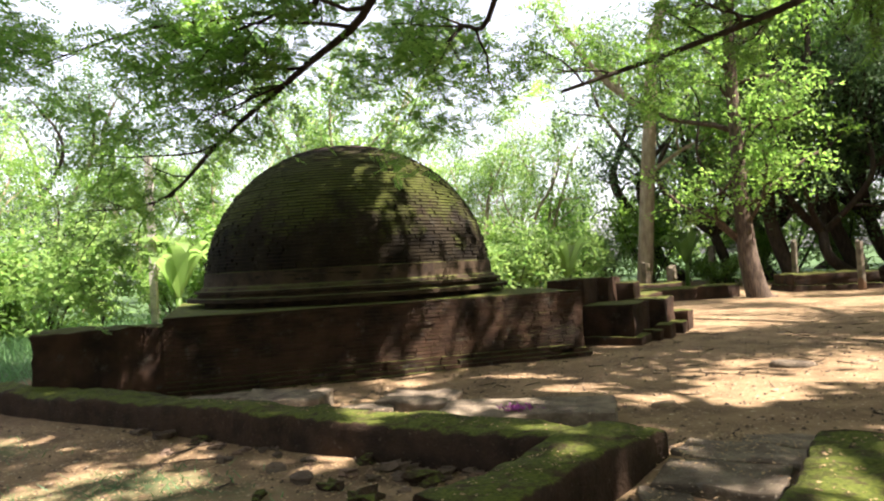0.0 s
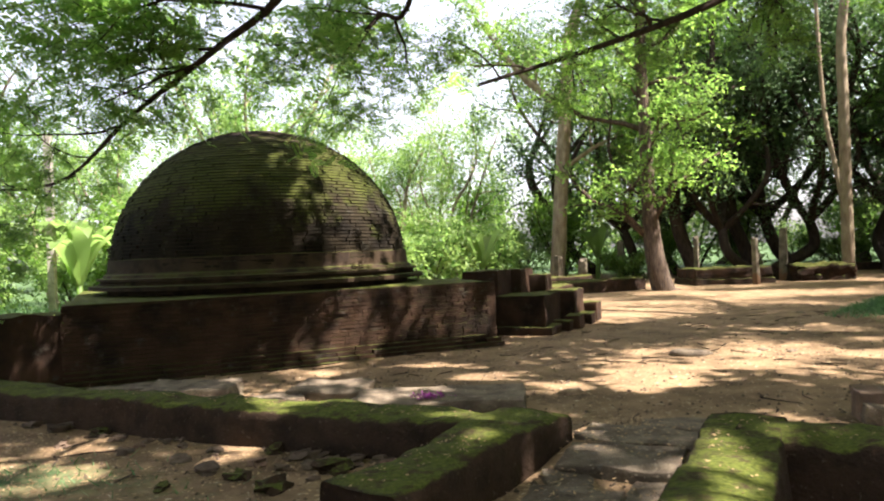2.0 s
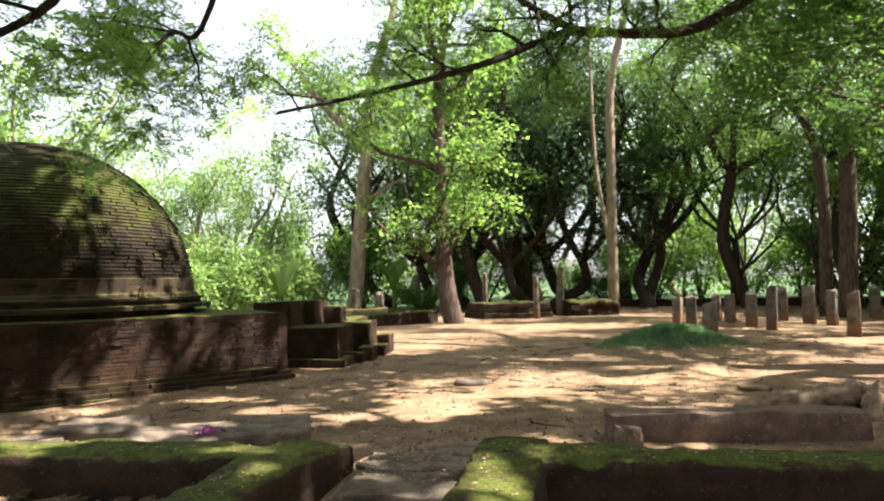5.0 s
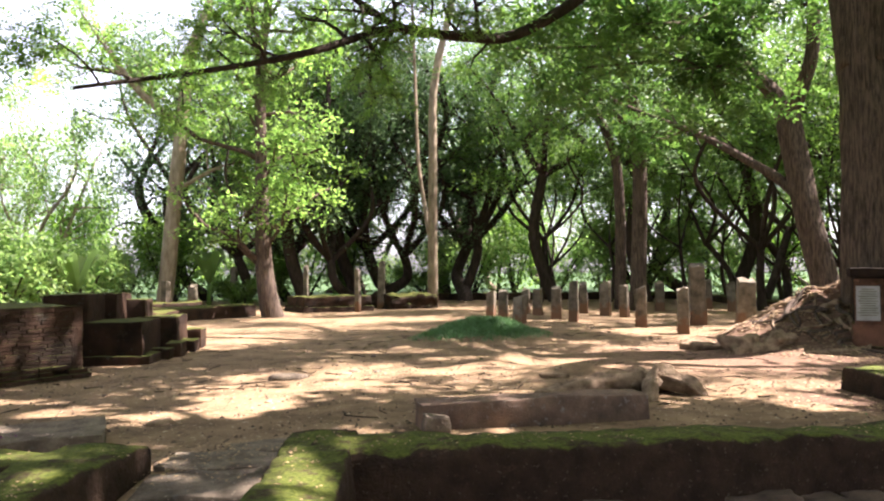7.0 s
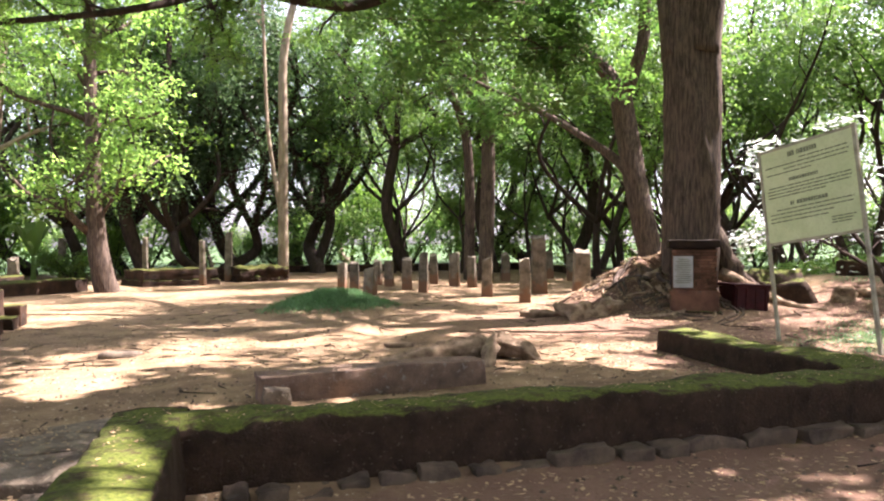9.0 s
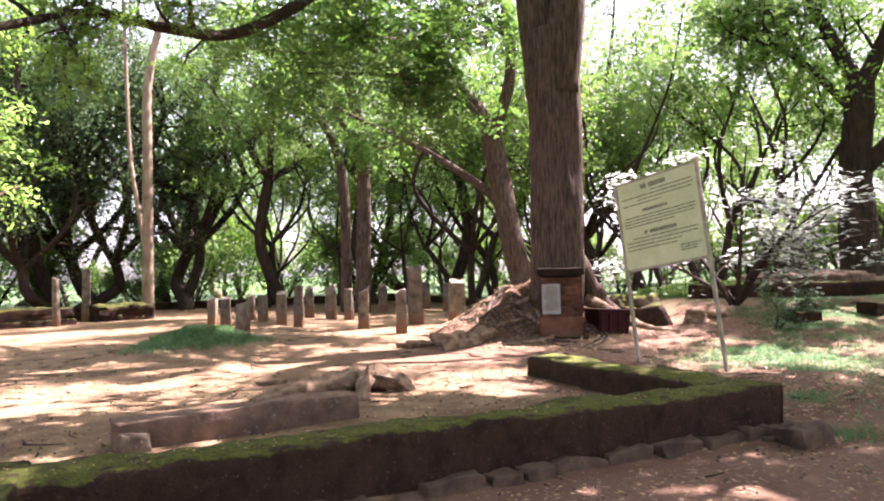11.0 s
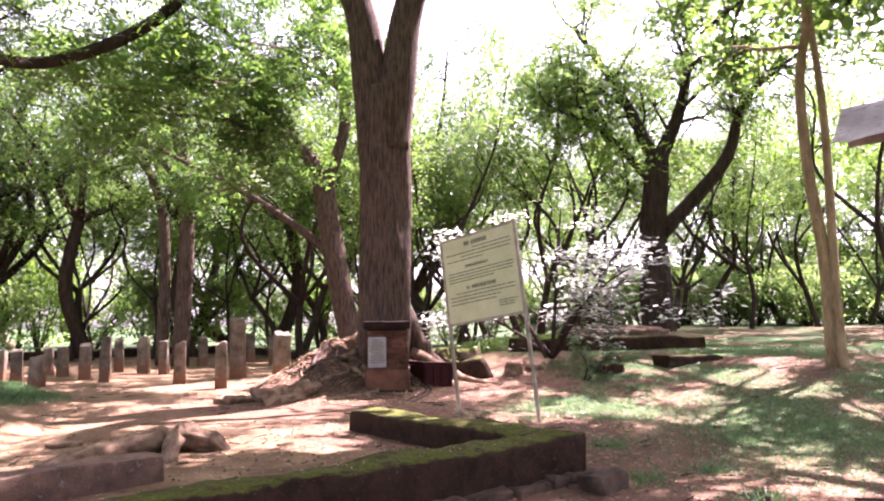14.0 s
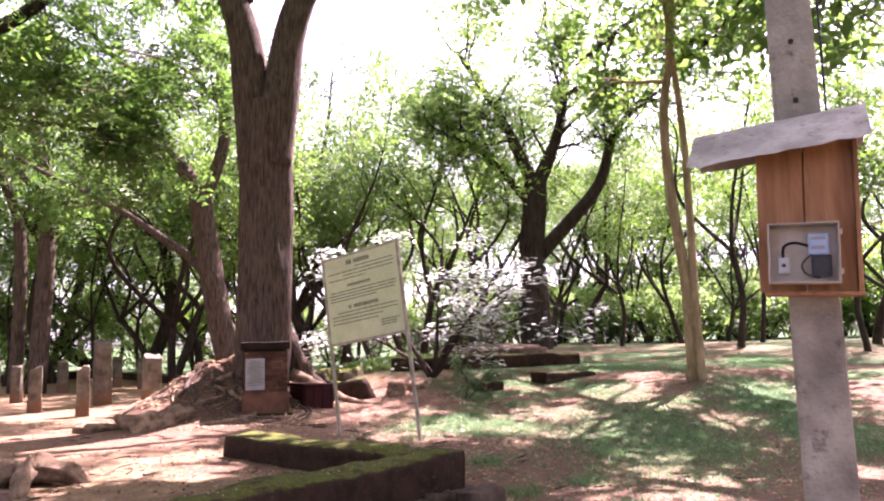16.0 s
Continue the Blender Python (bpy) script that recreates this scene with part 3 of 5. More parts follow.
def dome_profile():
    """Radius and height of the dome's courses from its foot to its crown."""
    rows, z = [], 1.46
    while z < 1.46 + 2.68 - 0.03:
        t = (z - 1.46) / 2.68
        rows.append((2.8 * math.sqrt(max(0.0, 1 - t * t)), z))
        z += 0.062 * (1 - 0.35 * t * t)
    return rows


def build_dome():
    rng = random.Random(4)
    pieces = []
    rows = dome_profile()
    for i in range(len(rows) - 1):
        (r0, z0), (r1, z1) = rows[i], rows[i + 1]
        n = max(7, int(2 * math.pi * r0 / 0.26))
        turn = rng.uniform(0, 1)
        for k in range(n):
            a, b = 2 * math.pi * (k + turn) / n, 2 * math.pi * (k + turn + 0.95) / n
            out = rng.uniform(-0.02, 0.018)
            g = 0.02
            v = []
            for an in (a, b):
                for r, z in ((r0 + out, z0), (r1 + out + 0.006, z1 - g), (r1 - 0.12, z1 - g), (r0 - 0.12, z0)):
                    r = max(r, 0.02)
                    v.append((r * math.cos(an), r * math.sin(an), z))
            pieces.append((v, [(0, 4, 5, 1), (1, 5, 6, 2), (3, 7, 4, 0), (0, 1, 2, 3), (7, 6, 5, 4)]))
    part("dome_bricks", joined(pieces), M_DOME, stupa, "weathered brick courses with moss", False, "stuff")
    core_r = [(max(r - 0.032, 0.0), z) for r, z in rows] + [(0.0, 1.46 + 2.66)]
    part("dome_core", lathe(core_r, 64), M_CORE, stupa, "", True)


def lathe(prof, n, wobble=0.0):
    verts, faces, k = [], [], len(prof)
    for s in range(n):
        an = 2 * math.pi * s / n
        for r, z in prof:
            w = 1 + wobble * noise.noise((math.cos(an) * 4, math.sin(an) * 4, z * 7))
            verts.append((r * w * math.cos(an), r * w * math.sin(an), z))
    for s in range(n):
        t = (s + 1) % n
        for j in range(k - 1):
            faces.append((s * k + j, t * k + j, t * k + j + 1, s * k + j + 1))
    return verts, faces


build_dome()
part("base_moulding", lathe([(2.82, 1.08), (2.82, 1.19), (3.12, 1.2), (3.12, 1.265), (3.05, 1.275), (2.95, 1.28), (2.93, 1.34), (3.0, 1.35), (3.0, 1.39), (2.9, 1.4), (2.87, 1.45), (2.83, 1.47), (2.82, 1.5), (2.8, 1.7), (2.7, 1.75)], 96, 0.006), M_PLASTER, stupa, "worn plaster mouldings round the dome's foot", False)


def brick_courses(x0, x1, face_y, z0, z1, rng, into=1):
    """Boxes of a running bond on a face that looks along -y, as separate (verts, faces)."""
    out, z, row = [], z0, 0
    while z < z1 - 0.02:
        h = 0.058
        x = x0 - (0.13 if row % 2 else 0)
        while x < x1:
            w = 0.255 + rng.uniform(-0.03, 0.03)
            a, b = max(x, x0), min(x + w - 0.007, x1)
            if b - a > 0.04:
                o = rng.uniform(-0.006, 0.008)
                if rng.random() < 0.008:
                    o = 0.02
                out.append((a, face_y + o, z, b, face_y + 0.16, min(z + h - 0.009, z1)))
            x += w
        z += h
        row += 1
    return out


def build_platform():
    rng = random.Random(9)
    half_r, half_l, front, back = 3.27, 3.35, -3.45, 3.3
    part("platform_core", box(-half_l + 0.03, front + 0.022, -0.3, half_r - 0.022, back, 1.085, 0.01), M_CORE, stupa)
    part("platform_top", box(-half_l, front, 1.06, half_r, back, 1.1, 0.015, 0.02, 14), M_WALL, stupa, "mossy platform top", True)
    part("side_terrace", box(-5.0, front + 0.05, -0.3, -half_l + 0.14, front + 0.75, 1.0, 0.03, 0.05, 12), M_BRICK, stupa, "lower brick wall running on from the platform", True)
    bricks = brick_courses(-half_l, half_r, front, 0.2, 1.06, rng)
    near = [b for b in bricks if b[0] > 1.55]
    rest = [b for b in bricks if b[0] <= 1.55]
    part("platform_bricks", joined([brick_box(*b) for b in rest]), M_BRICK, stupa, "dark brick facing", False, "stuff")
    side = [(half_r - 0.16, b[0], b[2], half_r + (b[1] - front), b[3], b[5]) for b in [(q[0], q[1], q[2], q[3], q[3], q[5]) for q in brick_courses(front, back, front, 0.0, 1.06, rng)]]
    part("platform_bricks", joined([brick_box(*b) for b in side]), M_BRICK, stupa, "", False, "stuff")
    # a broken, proud foot course
    foot = []
    x = -half_l
    while x < half_r - 0.1:
        w = rng.uniform(0.2, 0.32)
        for lv in range(4):
            d = 0.24 - 0.055 * lv + rng.uniform(-0.03, 0.03) + 0.08 * noise.noise((x * 0.9, lv * 0.3, 2))
            if rng.random() < 0.95:
                foot.append((x + 0.03 * (lv % 2), front - d, -0.05 + lv * 0.065, x + w - 0.008 + 0.03 * (lv % 2), front + 0.1, 0.008 + lv * 0.065))
        x += w
    part("foot_course", joined([brick_box(*b) for b in foot]), M_BRICK, stupa, "broken projecting foot of the brickwork", False, "stuff")
    return near


NEAR_BRICKS = build_platform()


# stair blocks at the platform's side
def stair_block(label, x, y, wide, deep, z0, z1, seed):
    """A worn masonry block by its near right corner, turned with the stair."""
    bm = box(-wide, 0, z0, 0, deep, z1, 0.018, 0.025, 6, random.Random(seed))
    bm.transform(pose(CX, CY, 0, 0, 0, 19.1).inverted() @ pose(x, y, 0, 0, 0, -28))
    return part("stair_block", bm, M_BRICK, stupa, label, True)


stair_block("dark brick stair block beside the platform", 3.82, 12.75, 1.35, 1.25, -0.1, 0.74, 1)
stair_block("projecting foot of the stair block", 3.91, 12.53, 1.5, 1.5, -0.1, 0.16, 2)
stair_block("upper brick balustrade block", 3.04, 13.3, 0.75, 0.95, 0.0, 1.23, 3)
stair_block("upper brick balustrade block", 3.66, 14.04, 0.5, 0.95, 0.0, 1.22, 4)
stair_block("upper brick balustrade block", 4.25, 14.42, 0.5, 0.6, 0.0, 1.08, 5)
stair_block("low stair block", 4.74, 13.99, 0.6, 1.0, -0.1, 0.74, 6)
stair_block("stone step", 4.4, 13.15, 0.36, 0.5, -0.1, 0.2, 7)
stair_block("stone step", 4.68, 13.42, 0.3, 0.5, -0.1, 0.27, 8)
stair_block("stone step", 5.15, 14.2, 0.5, 0.5, -0.1, 0.24, 9)
stair_block("stone step", 5.5, 14.9, 0.6, 0.6, -0.1, 0.4, 10)


# ---- stone slabs, beam, pillars ----
def slab(label, x, y, sx, sy, z0, z1, turn, seed, mat=None, group="", name="stone_slab", tilt=0.0):
    rng = random.Random(seed)
    ob = part(name, box(-sx / 2, -sy / 2, 0, sx / 2, sy / 2, z1 - z0, 0.02, 0.03, 4, rng), mat or M_STONE, None, "", True)
    ob.matrix_world = pose(x, y, z0, tilt, 0, turn)
    return tagged(ob, label, "slab", group)


for k, (x, y, sx, sy, h, turn, tl) in enumerate(((1.3, 7.0, 1.75, 0.75, 0.1, -10, 1), (0.15, 7.7, 0.85, 0.6, 0.13, -18, 3), (-0.5, 7.45, 0.7, 0.55, 0.08, 12, -3), (-1.5, 8.2, 1.05, 0.6, 0.14, -8, 3), (-2.4, 8.55, 0.8, 0.5, 0.1, 15, 0))):
    slab("weathered grey stone slab lying on the earth", x, y, sx, sy, -0.04, h + 0.05, turn, k, None, "loose slabs", "stone_slab", tl)
for k, (u, n, su, sn, turn) in enumerate(((-0.42, 4.05, 0.6, 0.7, 4), (0.05, 4.5, 0.45, 0.6, -6), (-0.3, 5.0, 0.8, 0.62, 3), (-0.25, 5.62, 0.95, 0.5, -4), (-0.2, 3.35, 0.7, 0.6, 8), (0.0, 6.1, 0.7, 0.35, 5), (-0.55, 4.55, 0.3, 0.4, 20))):
    p = plan(u, n)
    slab("flat worn paving stone in the entry path", p.x, p.y, su, sn, ground_height(p.x, p.y) - 0.07, ground_height(p.x, p.y) + 0.03 + 0.01 * (k % 3), WALL_TURN + turn, 20 + k, None, "entry paving", "flagstone")
slab("long squared stone beam lying on the earth", 5.95, 5.05, 2.45, 0.36, -0.02, 0.27, -24, 40, M_REDSTONE, "", "stone_beam")
slab("small grey stone block beside the beam", 4.9, 5.33, 0.26, 0.26, -0.03, 0.17, -24, 41, None, "", "stone_block")

PILLARS = ((16.53, 18.54, 0.91), (16.23, 17.5, 0.97), (15.48, 15.9, 0.84), (19.08, 19.52, 0.94), (18.61, 18.38, 0.95), (17.87, 16.72, 1.04), (17.39, 15.47, 1.24), (20.87, 18.28, 1.14), (20.52, 16.89, 1.19), (20.12, 15.71, 1.1), (17.11, 12.58, 1.13), (24.42, 17.53, 1.13), (16.16, 10.52, 1.13), (19.18, 12.17, 1.76), (26.6, 16.82, 1.22), (18.37, 10.19, 1.33), (25.93, 15.34, 1.11))


def pillar(x, y, h, w, seed, label="weathered grey stone pillar stump set in the earth", mat=None):
    rng = random.Random(seed)
    bm = box(-w / 2, -w / 2, -0.2, w / 2, w / 2, h, 0.025, 0.0, 3)
    for v in bm.verts:
        k = 1 - 0.1 * max(0, v.co.z) / h
        v.co.x *= k
        v.co.y *= k
        v.co += 0.018 * Vector(noise.noise_vector(v.co * 4 + Vector((seed, 0, 0))))
        if v.co.z > h * 0.9:
            v.co.z += 0.09 * noise.noise((v.co.x * 5 + seed, v.co.y * 5, 1)) + 0.25 * (v.co.x if seed % 2 else -v.co.y)
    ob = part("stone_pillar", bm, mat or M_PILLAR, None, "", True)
    ob.matrix_world = pose(x, y, 0, rng.uniform(-2, 2), rng.uniform(-2, 2), rng.uniform(20, 50))
    return tagged(ob, label, "pillar", "stone pillar stumps")


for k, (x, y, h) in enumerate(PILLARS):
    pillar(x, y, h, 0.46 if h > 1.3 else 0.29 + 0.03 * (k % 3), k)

# far brick plinth with standing pillars
plinth = thing("brick_plinth", "dark ruined brick plinth with stepped foot", "ruin", pose(12.9, 25.9, 0, 0, 0, -6))
part("foot", box(0, 0, -0.1, 3.1, 2.5, 0.22, 0.03, 0.05, 8, random.Random(1)), M_BRICK, plinth, "", True)
part("body", box(0.1, 0.1, 0.2, 3.0, 2.4, 0.62, 0.03, 0.06, 8, random.Random(2)), M_BRICK, plinth, "", True)
part("rubble", box(4.0, 0.2, -0.1, 6.3, 2.2, 0.6, 0.1, 0.2, 8, random.Random(3)), M_BRICK, plinth, "", True)
for k, (x, y, h, w) in enumerate(((15.03, 25.27, 1.76, 0.2), (13.8, 27.6, 1.9, 0.2), (17.1, 26.9, 2.1, 0.3), (13.1, 34.5, 1.9, 0.3), (8.9, 31.0, 1.3, 0.3), (10.2, 31.5, 1.1, 0.35))):
    pillar(x, y, h, w, 60 + k, "slender standing stone pillar by the ruined plinth")

# ---- pedestal with plaque, maroon box ----
PED = pose(14.95, 5.45, 0, 0, 0, -62)
ped = thing("brick_pedestal", "square brick pedestal with a white plaque in front of the tree", "pedestal", PED)
part("core", box(-0.41, -0.42, -0.1, 0.41, 0.4, 1.44, 0.01), M_CORE, ped)
part("cap", box(-0.48, -0.49, 1.44, 0.47, 0.47, 1.6, 0.03, 0.015, 5), M_CORE, ped, "dark worn cap", True)
part("foot", box(-0.52, -0.53, -0.1, 0.52, 0.5, 0.2, 0.04, 0.03, 5), M_WALL, ped, "mossy foot", True)
part("plinth", box(-0.46, -0.475, 0.15, 0.46, 0.45, 0.6, 0.03, 0.02, 6), M_PED, ped, "worn reddish plaster below the bricks", True)
plaque = part("plaque", box(-0.4, -0.5, 0.66, -0.03, -0.475, 1.28, 0.004), M_PLATE, ped, "white enamel plaque with small writing")
for k in range(12):
    z = 1.22 - k * 0.042
    w = 0.1 if k == 0 else 0.155 - 0.05 * ((k * 7) % 5) / 5
    part("text_bar", box(-0.215 - w, -0.503, z - 0.009, -0.215 + w, -0.5, z + 0.009), M_INK, plaque)

chest = thing("painted_box", "dark maroon painted box standing beside the pedestal", "box", pose(15.75, 4.75, 0.02, 0, 3, -38))
part("body", box(-0.38, -0.3, 0, 0.38, 0.3, 0.62, 0.02, 0.02, 4), M_MAROON, chest)
part("lid", box(-0.42, -0.34, 0.62, 0.42, 0.34, 0.68, 0.015), M_MAROON, chest)
for k in range(4):
    part("batten", box(-0.34 + k * 0.21, -0.32, 0.02, -0.28 + k * 0.21, -0.3, 0.6, 0.004), M_MAROON, chest)

# ---- signboard ----
SIGN_TURN = math.degrees(math.atan2(-1.53, -0.73))
sign = thing("signboard", "leaning pale green painted signboard with faded writing on two thin posts", "sign", pose(12.335, 2.315, 0, 0, 0, SIGN_TURN))
lean = pose(0, 0, 0, 0, -7.3, 0)


def on_sign(name, bm, mat, parent=None, label=""):
    ob = part(name, bm, mat, parent or sign, label)
    if parent is None:
        ob.matrix_local = lean
    return ob


for x in (-0.845, 0.845):
    on_sign("post", box(x - 0.025, -0.025, -0.3, x + 0.025, 0.025, 3.14, 0.006), M_SIGN_EDGE)
board = on_sign("board", box(-0.82, -0.012, 1.64, 0.82, 0.012, 3.08, 0.003), M_SIGN, None, "pale green painted board")
on_sign("rail", box(-0.86, -0.02, 3.08, 0.86, 0.03, 3.12, 0.004), M_SIGN_EDGE)
on_sign("rail", box(-0.86, -0.02, 1.6, 0.86, 0.03, 1.64, 0.004), M_SIGN_EDGE)
srng = random.Random(3)


def text_line(z, x0, x1, h):
    """A row of word-long bars, standing in for writing that cannot be read."""
    x = x0
    while x < x1:
        w = min(srng.uniform(0.05, 0.16) if h < 0.03 else srng.uniform(0.02, 0.045), x1 - x)
        on_sign("text_bar", box(x, -0.016, z - h / 2, x + w, -0.0115, z + h / 2), M_INK, board)
        x += w + (0.018 if h < 0.03 else 0.012 + (0.04 if srng.random() < 0.12 else 0))


text_line(2.97, -0.3, 0.22, 0.075)
for z, x0, x1 in ((2.88, -0.1, 0.72), (2.82, -0.75, 0.74), (2.76, -0.4, 0.72), (2.7, -0.74, 0.1), (2.49, -0.72, 0.74), (2.44, -0.74, 0.74), (2.39, -0.74, 0.72), (2.34, -0.74, 0.3), (2.13, -0.6, 0.74), (2.07, -0.74, 0.72), (2.01, -0.74, 0.4), (1.95, -0.74, 0.3), (1.88, 0.35, 0.74), (1.84, 0.35, 0.7), (1.8, 0.35, 0.66)):
    text_line(z, x0, x1, 0.018)
text_line(2.58, -0.32, 0.2, 0.05)
text_line(2.21, -0.34, 0.32, 0.06)

# ---- meter cabinet on its pole ----
pole = thing("utility_pole", "square grey concrete utility pole", "pole", pose(4.46, -1.9, -0.2, 0, 0, -17))
shaft = box(-0.1, -0.1, 0, 0.1, 0.1, 7.0, 0.02)
for v in shaft.verts:
    v.co.x *= 1.12 - 0.05 * v.co.z
    v.co.y *= 1.12 - 0.05 * v.co.z
part("shaft", shaft, M_CONCRETE, pole)
for z in (2.6, 2.88, 3.16, 3.45):
    part("bolt_hole", tube([(-0.113, 0.0, z + 0.2), (-0.1, 0.0, z + 0.2)], [0.012, 0.012], 10), M_BLACK, pole)
part("stay_wire", tube([(0.13, -0.12, 2.0), (0.12, -0.14, 4.5), (0.05, -0.2, 7.0)], [0.006] * 3, 5), M_BLACK, pole)

MET = pose(4.18, -1.8, 1.715, 0, 2.5, -107)
meter = thing("meter_cabinet", "plywood board with electricity meter under a grey sheet roof", "meter box", MET)
part("plank", box(-0.19, -0.012, 0, -0.012, 0.012, 0.66, 0.004), M_PLY, meter)
part("plank", box(-0.006, -0.014, 0, 0.175, 0.01, 0.66, 0.004), M_PLY, meter)
part("side_board", box(0.176, -0.05, 0.0, 0.194, 0.18, 0.64, 0.003), M_PLY, meter, "pale edge board")
part("sill", box(-0.17, -0.05, -0.016, 0.2, 0.12, -0.001, 0.003), M_PLY, meter)
part("back_brace", box(-0.08, 0.012, 0.1, 0.08, 0.09, 0.6, 0.004), M_PLY, meter)


def roof_sheet(y0, z0, y1, z1, x0, x1, seed):
    verts, faces = [], []
    for i in range(13):
        x = x0 + (x1 - x0) * i / 12
        for j in range(5):
            t = j / 4
            w = 0.006 * noise.noise((x * 9 + seed, t * 3, 1)) + (0.012 * noise.noise((x * 14, 4, seed)) if j == 4 else 0)
            verts.append((x, y0 + (y1 - y0) * t, z0 + (z1 - z0) * t + w + 0.11 * x))
    n = len(verts)
    verts += [(v[0], v[1] - 0.004, v[2] - 0.004) for v in verts]
    for i in range(12):
        for j in range(4):
            q = (i * 5 + j, i * 5 + j + 1, i * 5 + j + 6, i * 5 + j + 5)
            faces.append(q)
            faces.append(tuple(n + c for c in reversed(q)))
    for i in range(12):
        for j in (0, 4):
            faces.append((i * 5 + j, (i + 1) * 5 + j, n + (i + 1) * 5 + j, n + i * 5 + j))
    return verts, faces


roof = part("roof", roof_sheet(0.12, 0.79, -0.16, 0.585, -0.46, 0.24, 1), M_TIN, meter, "worn grey sheet roof", False)
part("roof_back", roof_sheet(0.125, 0.785, 0.34, 0.66, -0.46, 0.24, 2), M_TIN, meter, "", False)

glass = bpy.data.materials.new("clear_plastic")
glass.use_nodes = True
gn = glass.node_tree.nodes["Principled BSDF"]
gn.inputs["Transmission Weight"].default_value, gn.inputs["Roughness"].default_value, gn.inputs["IOR"].default_value = 1.0, 0.06, 1.12
gn.inputs["Base Color"].default_value = (0.93, 0.94, 0.93, 1)
M_CASE = material("case_grey", (0.5, 0.44, 0.36), (0.4, 0.34, 0.27), 6, 0.4, 0, 60)
case = part("meter_case", box(-0.15, -0.026, 0.03, 0.115, -0.015, 0.28, 0.003), M_CASE, meter, "clear plastic meter case with grey back")
for q in ((-0.15, 0.03, 0.115, 0.037), (-0.15, 0.273, 0.115, 0.28), (-0.15, 0.037, -0.143, 0.273), (0.108, 0.037, 0.115, 0.273)):
    part("rim", box(q[0], -0.11, q[1], q[2], -0.026, q[3], 0.003), M_CASE, case)
lid = part("clear_cover", box(-0.149, -0.113, 0.031, 0.114, -0.1105, 0.279, 0.001), glass, case, "clear plastic cover")
lid.visible_shadow = False
part("meter", box(0.0, -0.08, 0.15, 0.075, -0.027, 0.235, 0.006), M_LABEL, case, "blue and white meter face")
part("label_bar", box(0.01, -0.083, 0.21, 0.065, -0.08, 0.222), M_PLATE, case)
part("label_bar", box(0.01, -0.083, 0.17, 0.06, -0.08, 0.185), M_PLATE, case)
part("meter_foot", box(0.008, -0.085, 0.06, 0.085, -0.027, 0.148, 0.01), M_BLACK, case, "black terminal cover")
part("breaker", box(-0.115, -0.07, 0.075, -0.07, -0.027, 0.14, 0.004), M_METER, case, "white breaker switch")
part("switch", box(-0.1, -0.078, 0.1, -0.085, -0.07, 0.115, 0.002), M_BLACK, case)
part("cable", tube(smooth_line([(-0.095, -0.06, 0.14), (-0.09, -0.075, 0.185), (-0.05, -0.08, 0.2), (0.0, -0.075, 0.185)], 12), [0.006] * 12, 6), M_BLACK, case)
part("cable", tube(smooth_line([(0.01, -0.07, 0.15), (-0.025, -0.08, 0.11), (-0.01, -0.08, 0.07), (0.04, -0.075, 0.055)], 12), [0.004] * 12, 6), M_BLACK, case)
for z in (0.07, 0.23):
    part("latch", box(0.115, -0.09, z, 0.125, -0.05, z + 0.02, 0.002), M_CASE, case)

# ---- stones, roots, rubble ----
rk = random.Random(8)
u = 1.0
while u < 7.1:
    big = u > 3.3
    wide = rk.uniform(0.28, 0.62) if big else rk.uniform(0.12, 0.36)
    high = rk.uniform(0.06, 0.15) if big else rk.uniform(0.0, 0.06)
    p = plan(u + wide / 2, 4.85 + rk.uniform(-0.06, 0.02))
    ob = part("foundation_stone", box(-wide / 2 + 0.01, -rk.uniform(0.08, 0.13), -0.08, wide / 2 - 0.01, 0.12, high, 0.02, 0.05, 4, rk), M_FOOT, None, "", True)
    ob.matrix_world = pose(p.x, p.y, ground_height(p.x, p.y), rk.uniform(-6, 6), rk.uniform(-4, 4), WALL_TURN + rk.uniform(-7, 7))
    tagged(ob, "rough long stone at the foot of the mossy wall" if wide > 0.4 else "rough stone at the foot of the mossy wall", "stone", "wall foot stones")
    u += wide + rk.uniform(0.0, 0.06)
ob = part("corner_stone", box(-0.25, -0.16, -0.1, 0.25, 0.16, 0.14, 0.05, 0.07, 3, rk), M_FOOT, None, "", True)
ob.matrix_world = pose(8.35, 0.15, -0.08, 0, 0, -30)
tagged(ob, "squarish grey stone at the wall's corner", "stone")
for k, (x, y, q) in enumerate(((0.03, 5.46, 0.16), (0.31, 5.07, 0.2), (-0.66, 5.23, 0.14), (-0.38, 5.02, 0.12), (-1.11, 6.33, 0.1), (-0.22, 5.7, 0.13), (0.68, 5.2, 0.11), (-0.1, 4.7, 0.17), (0.4, 4.55, 0.14), (-2.0, 6.75, 0.13), (-2.45, 6.95, 0.15), (-0.9, 4.9, 0.1), (-2.8, 7.15, 0.12))):
    ob = part("rubble_stone", rock(q * 0.75, q * 0.55, q * 0.3, 90 + k, 2, 1.1), M_WALL if k % 2 else M_FOOT, None, "", False)
    ob.matrix_world = pose(x, y, ground_height(x, y) + q * 0.15, 0, 0, k * 57)
    tagged(ob, "loose rubble stone fallen in front of the wall", "stone", "loose rubble")
for k in range(30):
    p = plan(rk.uniform(-5.5, -1.7), 4.8 - abs(rk.gauss(0, 0.3)))
    q = rk.uniform(0.04, 0.15)
    ob = part("rubble_stone", rock(q * 0.6, q * 0.5, q * 0.24, 500 + k, 2, 1.2), (M_FOOT, M_REDSTONE, M_FOOT)[k % 3], None, "", False)
    ob.matrix_world = pose(p.x, p.y, ground_height(p.x, p.y) + q * 0.1, 0, 0, k * 71)
    tagged(ob, "small broken stone lying in the dirt before the wall", "stone", "wall rubble")
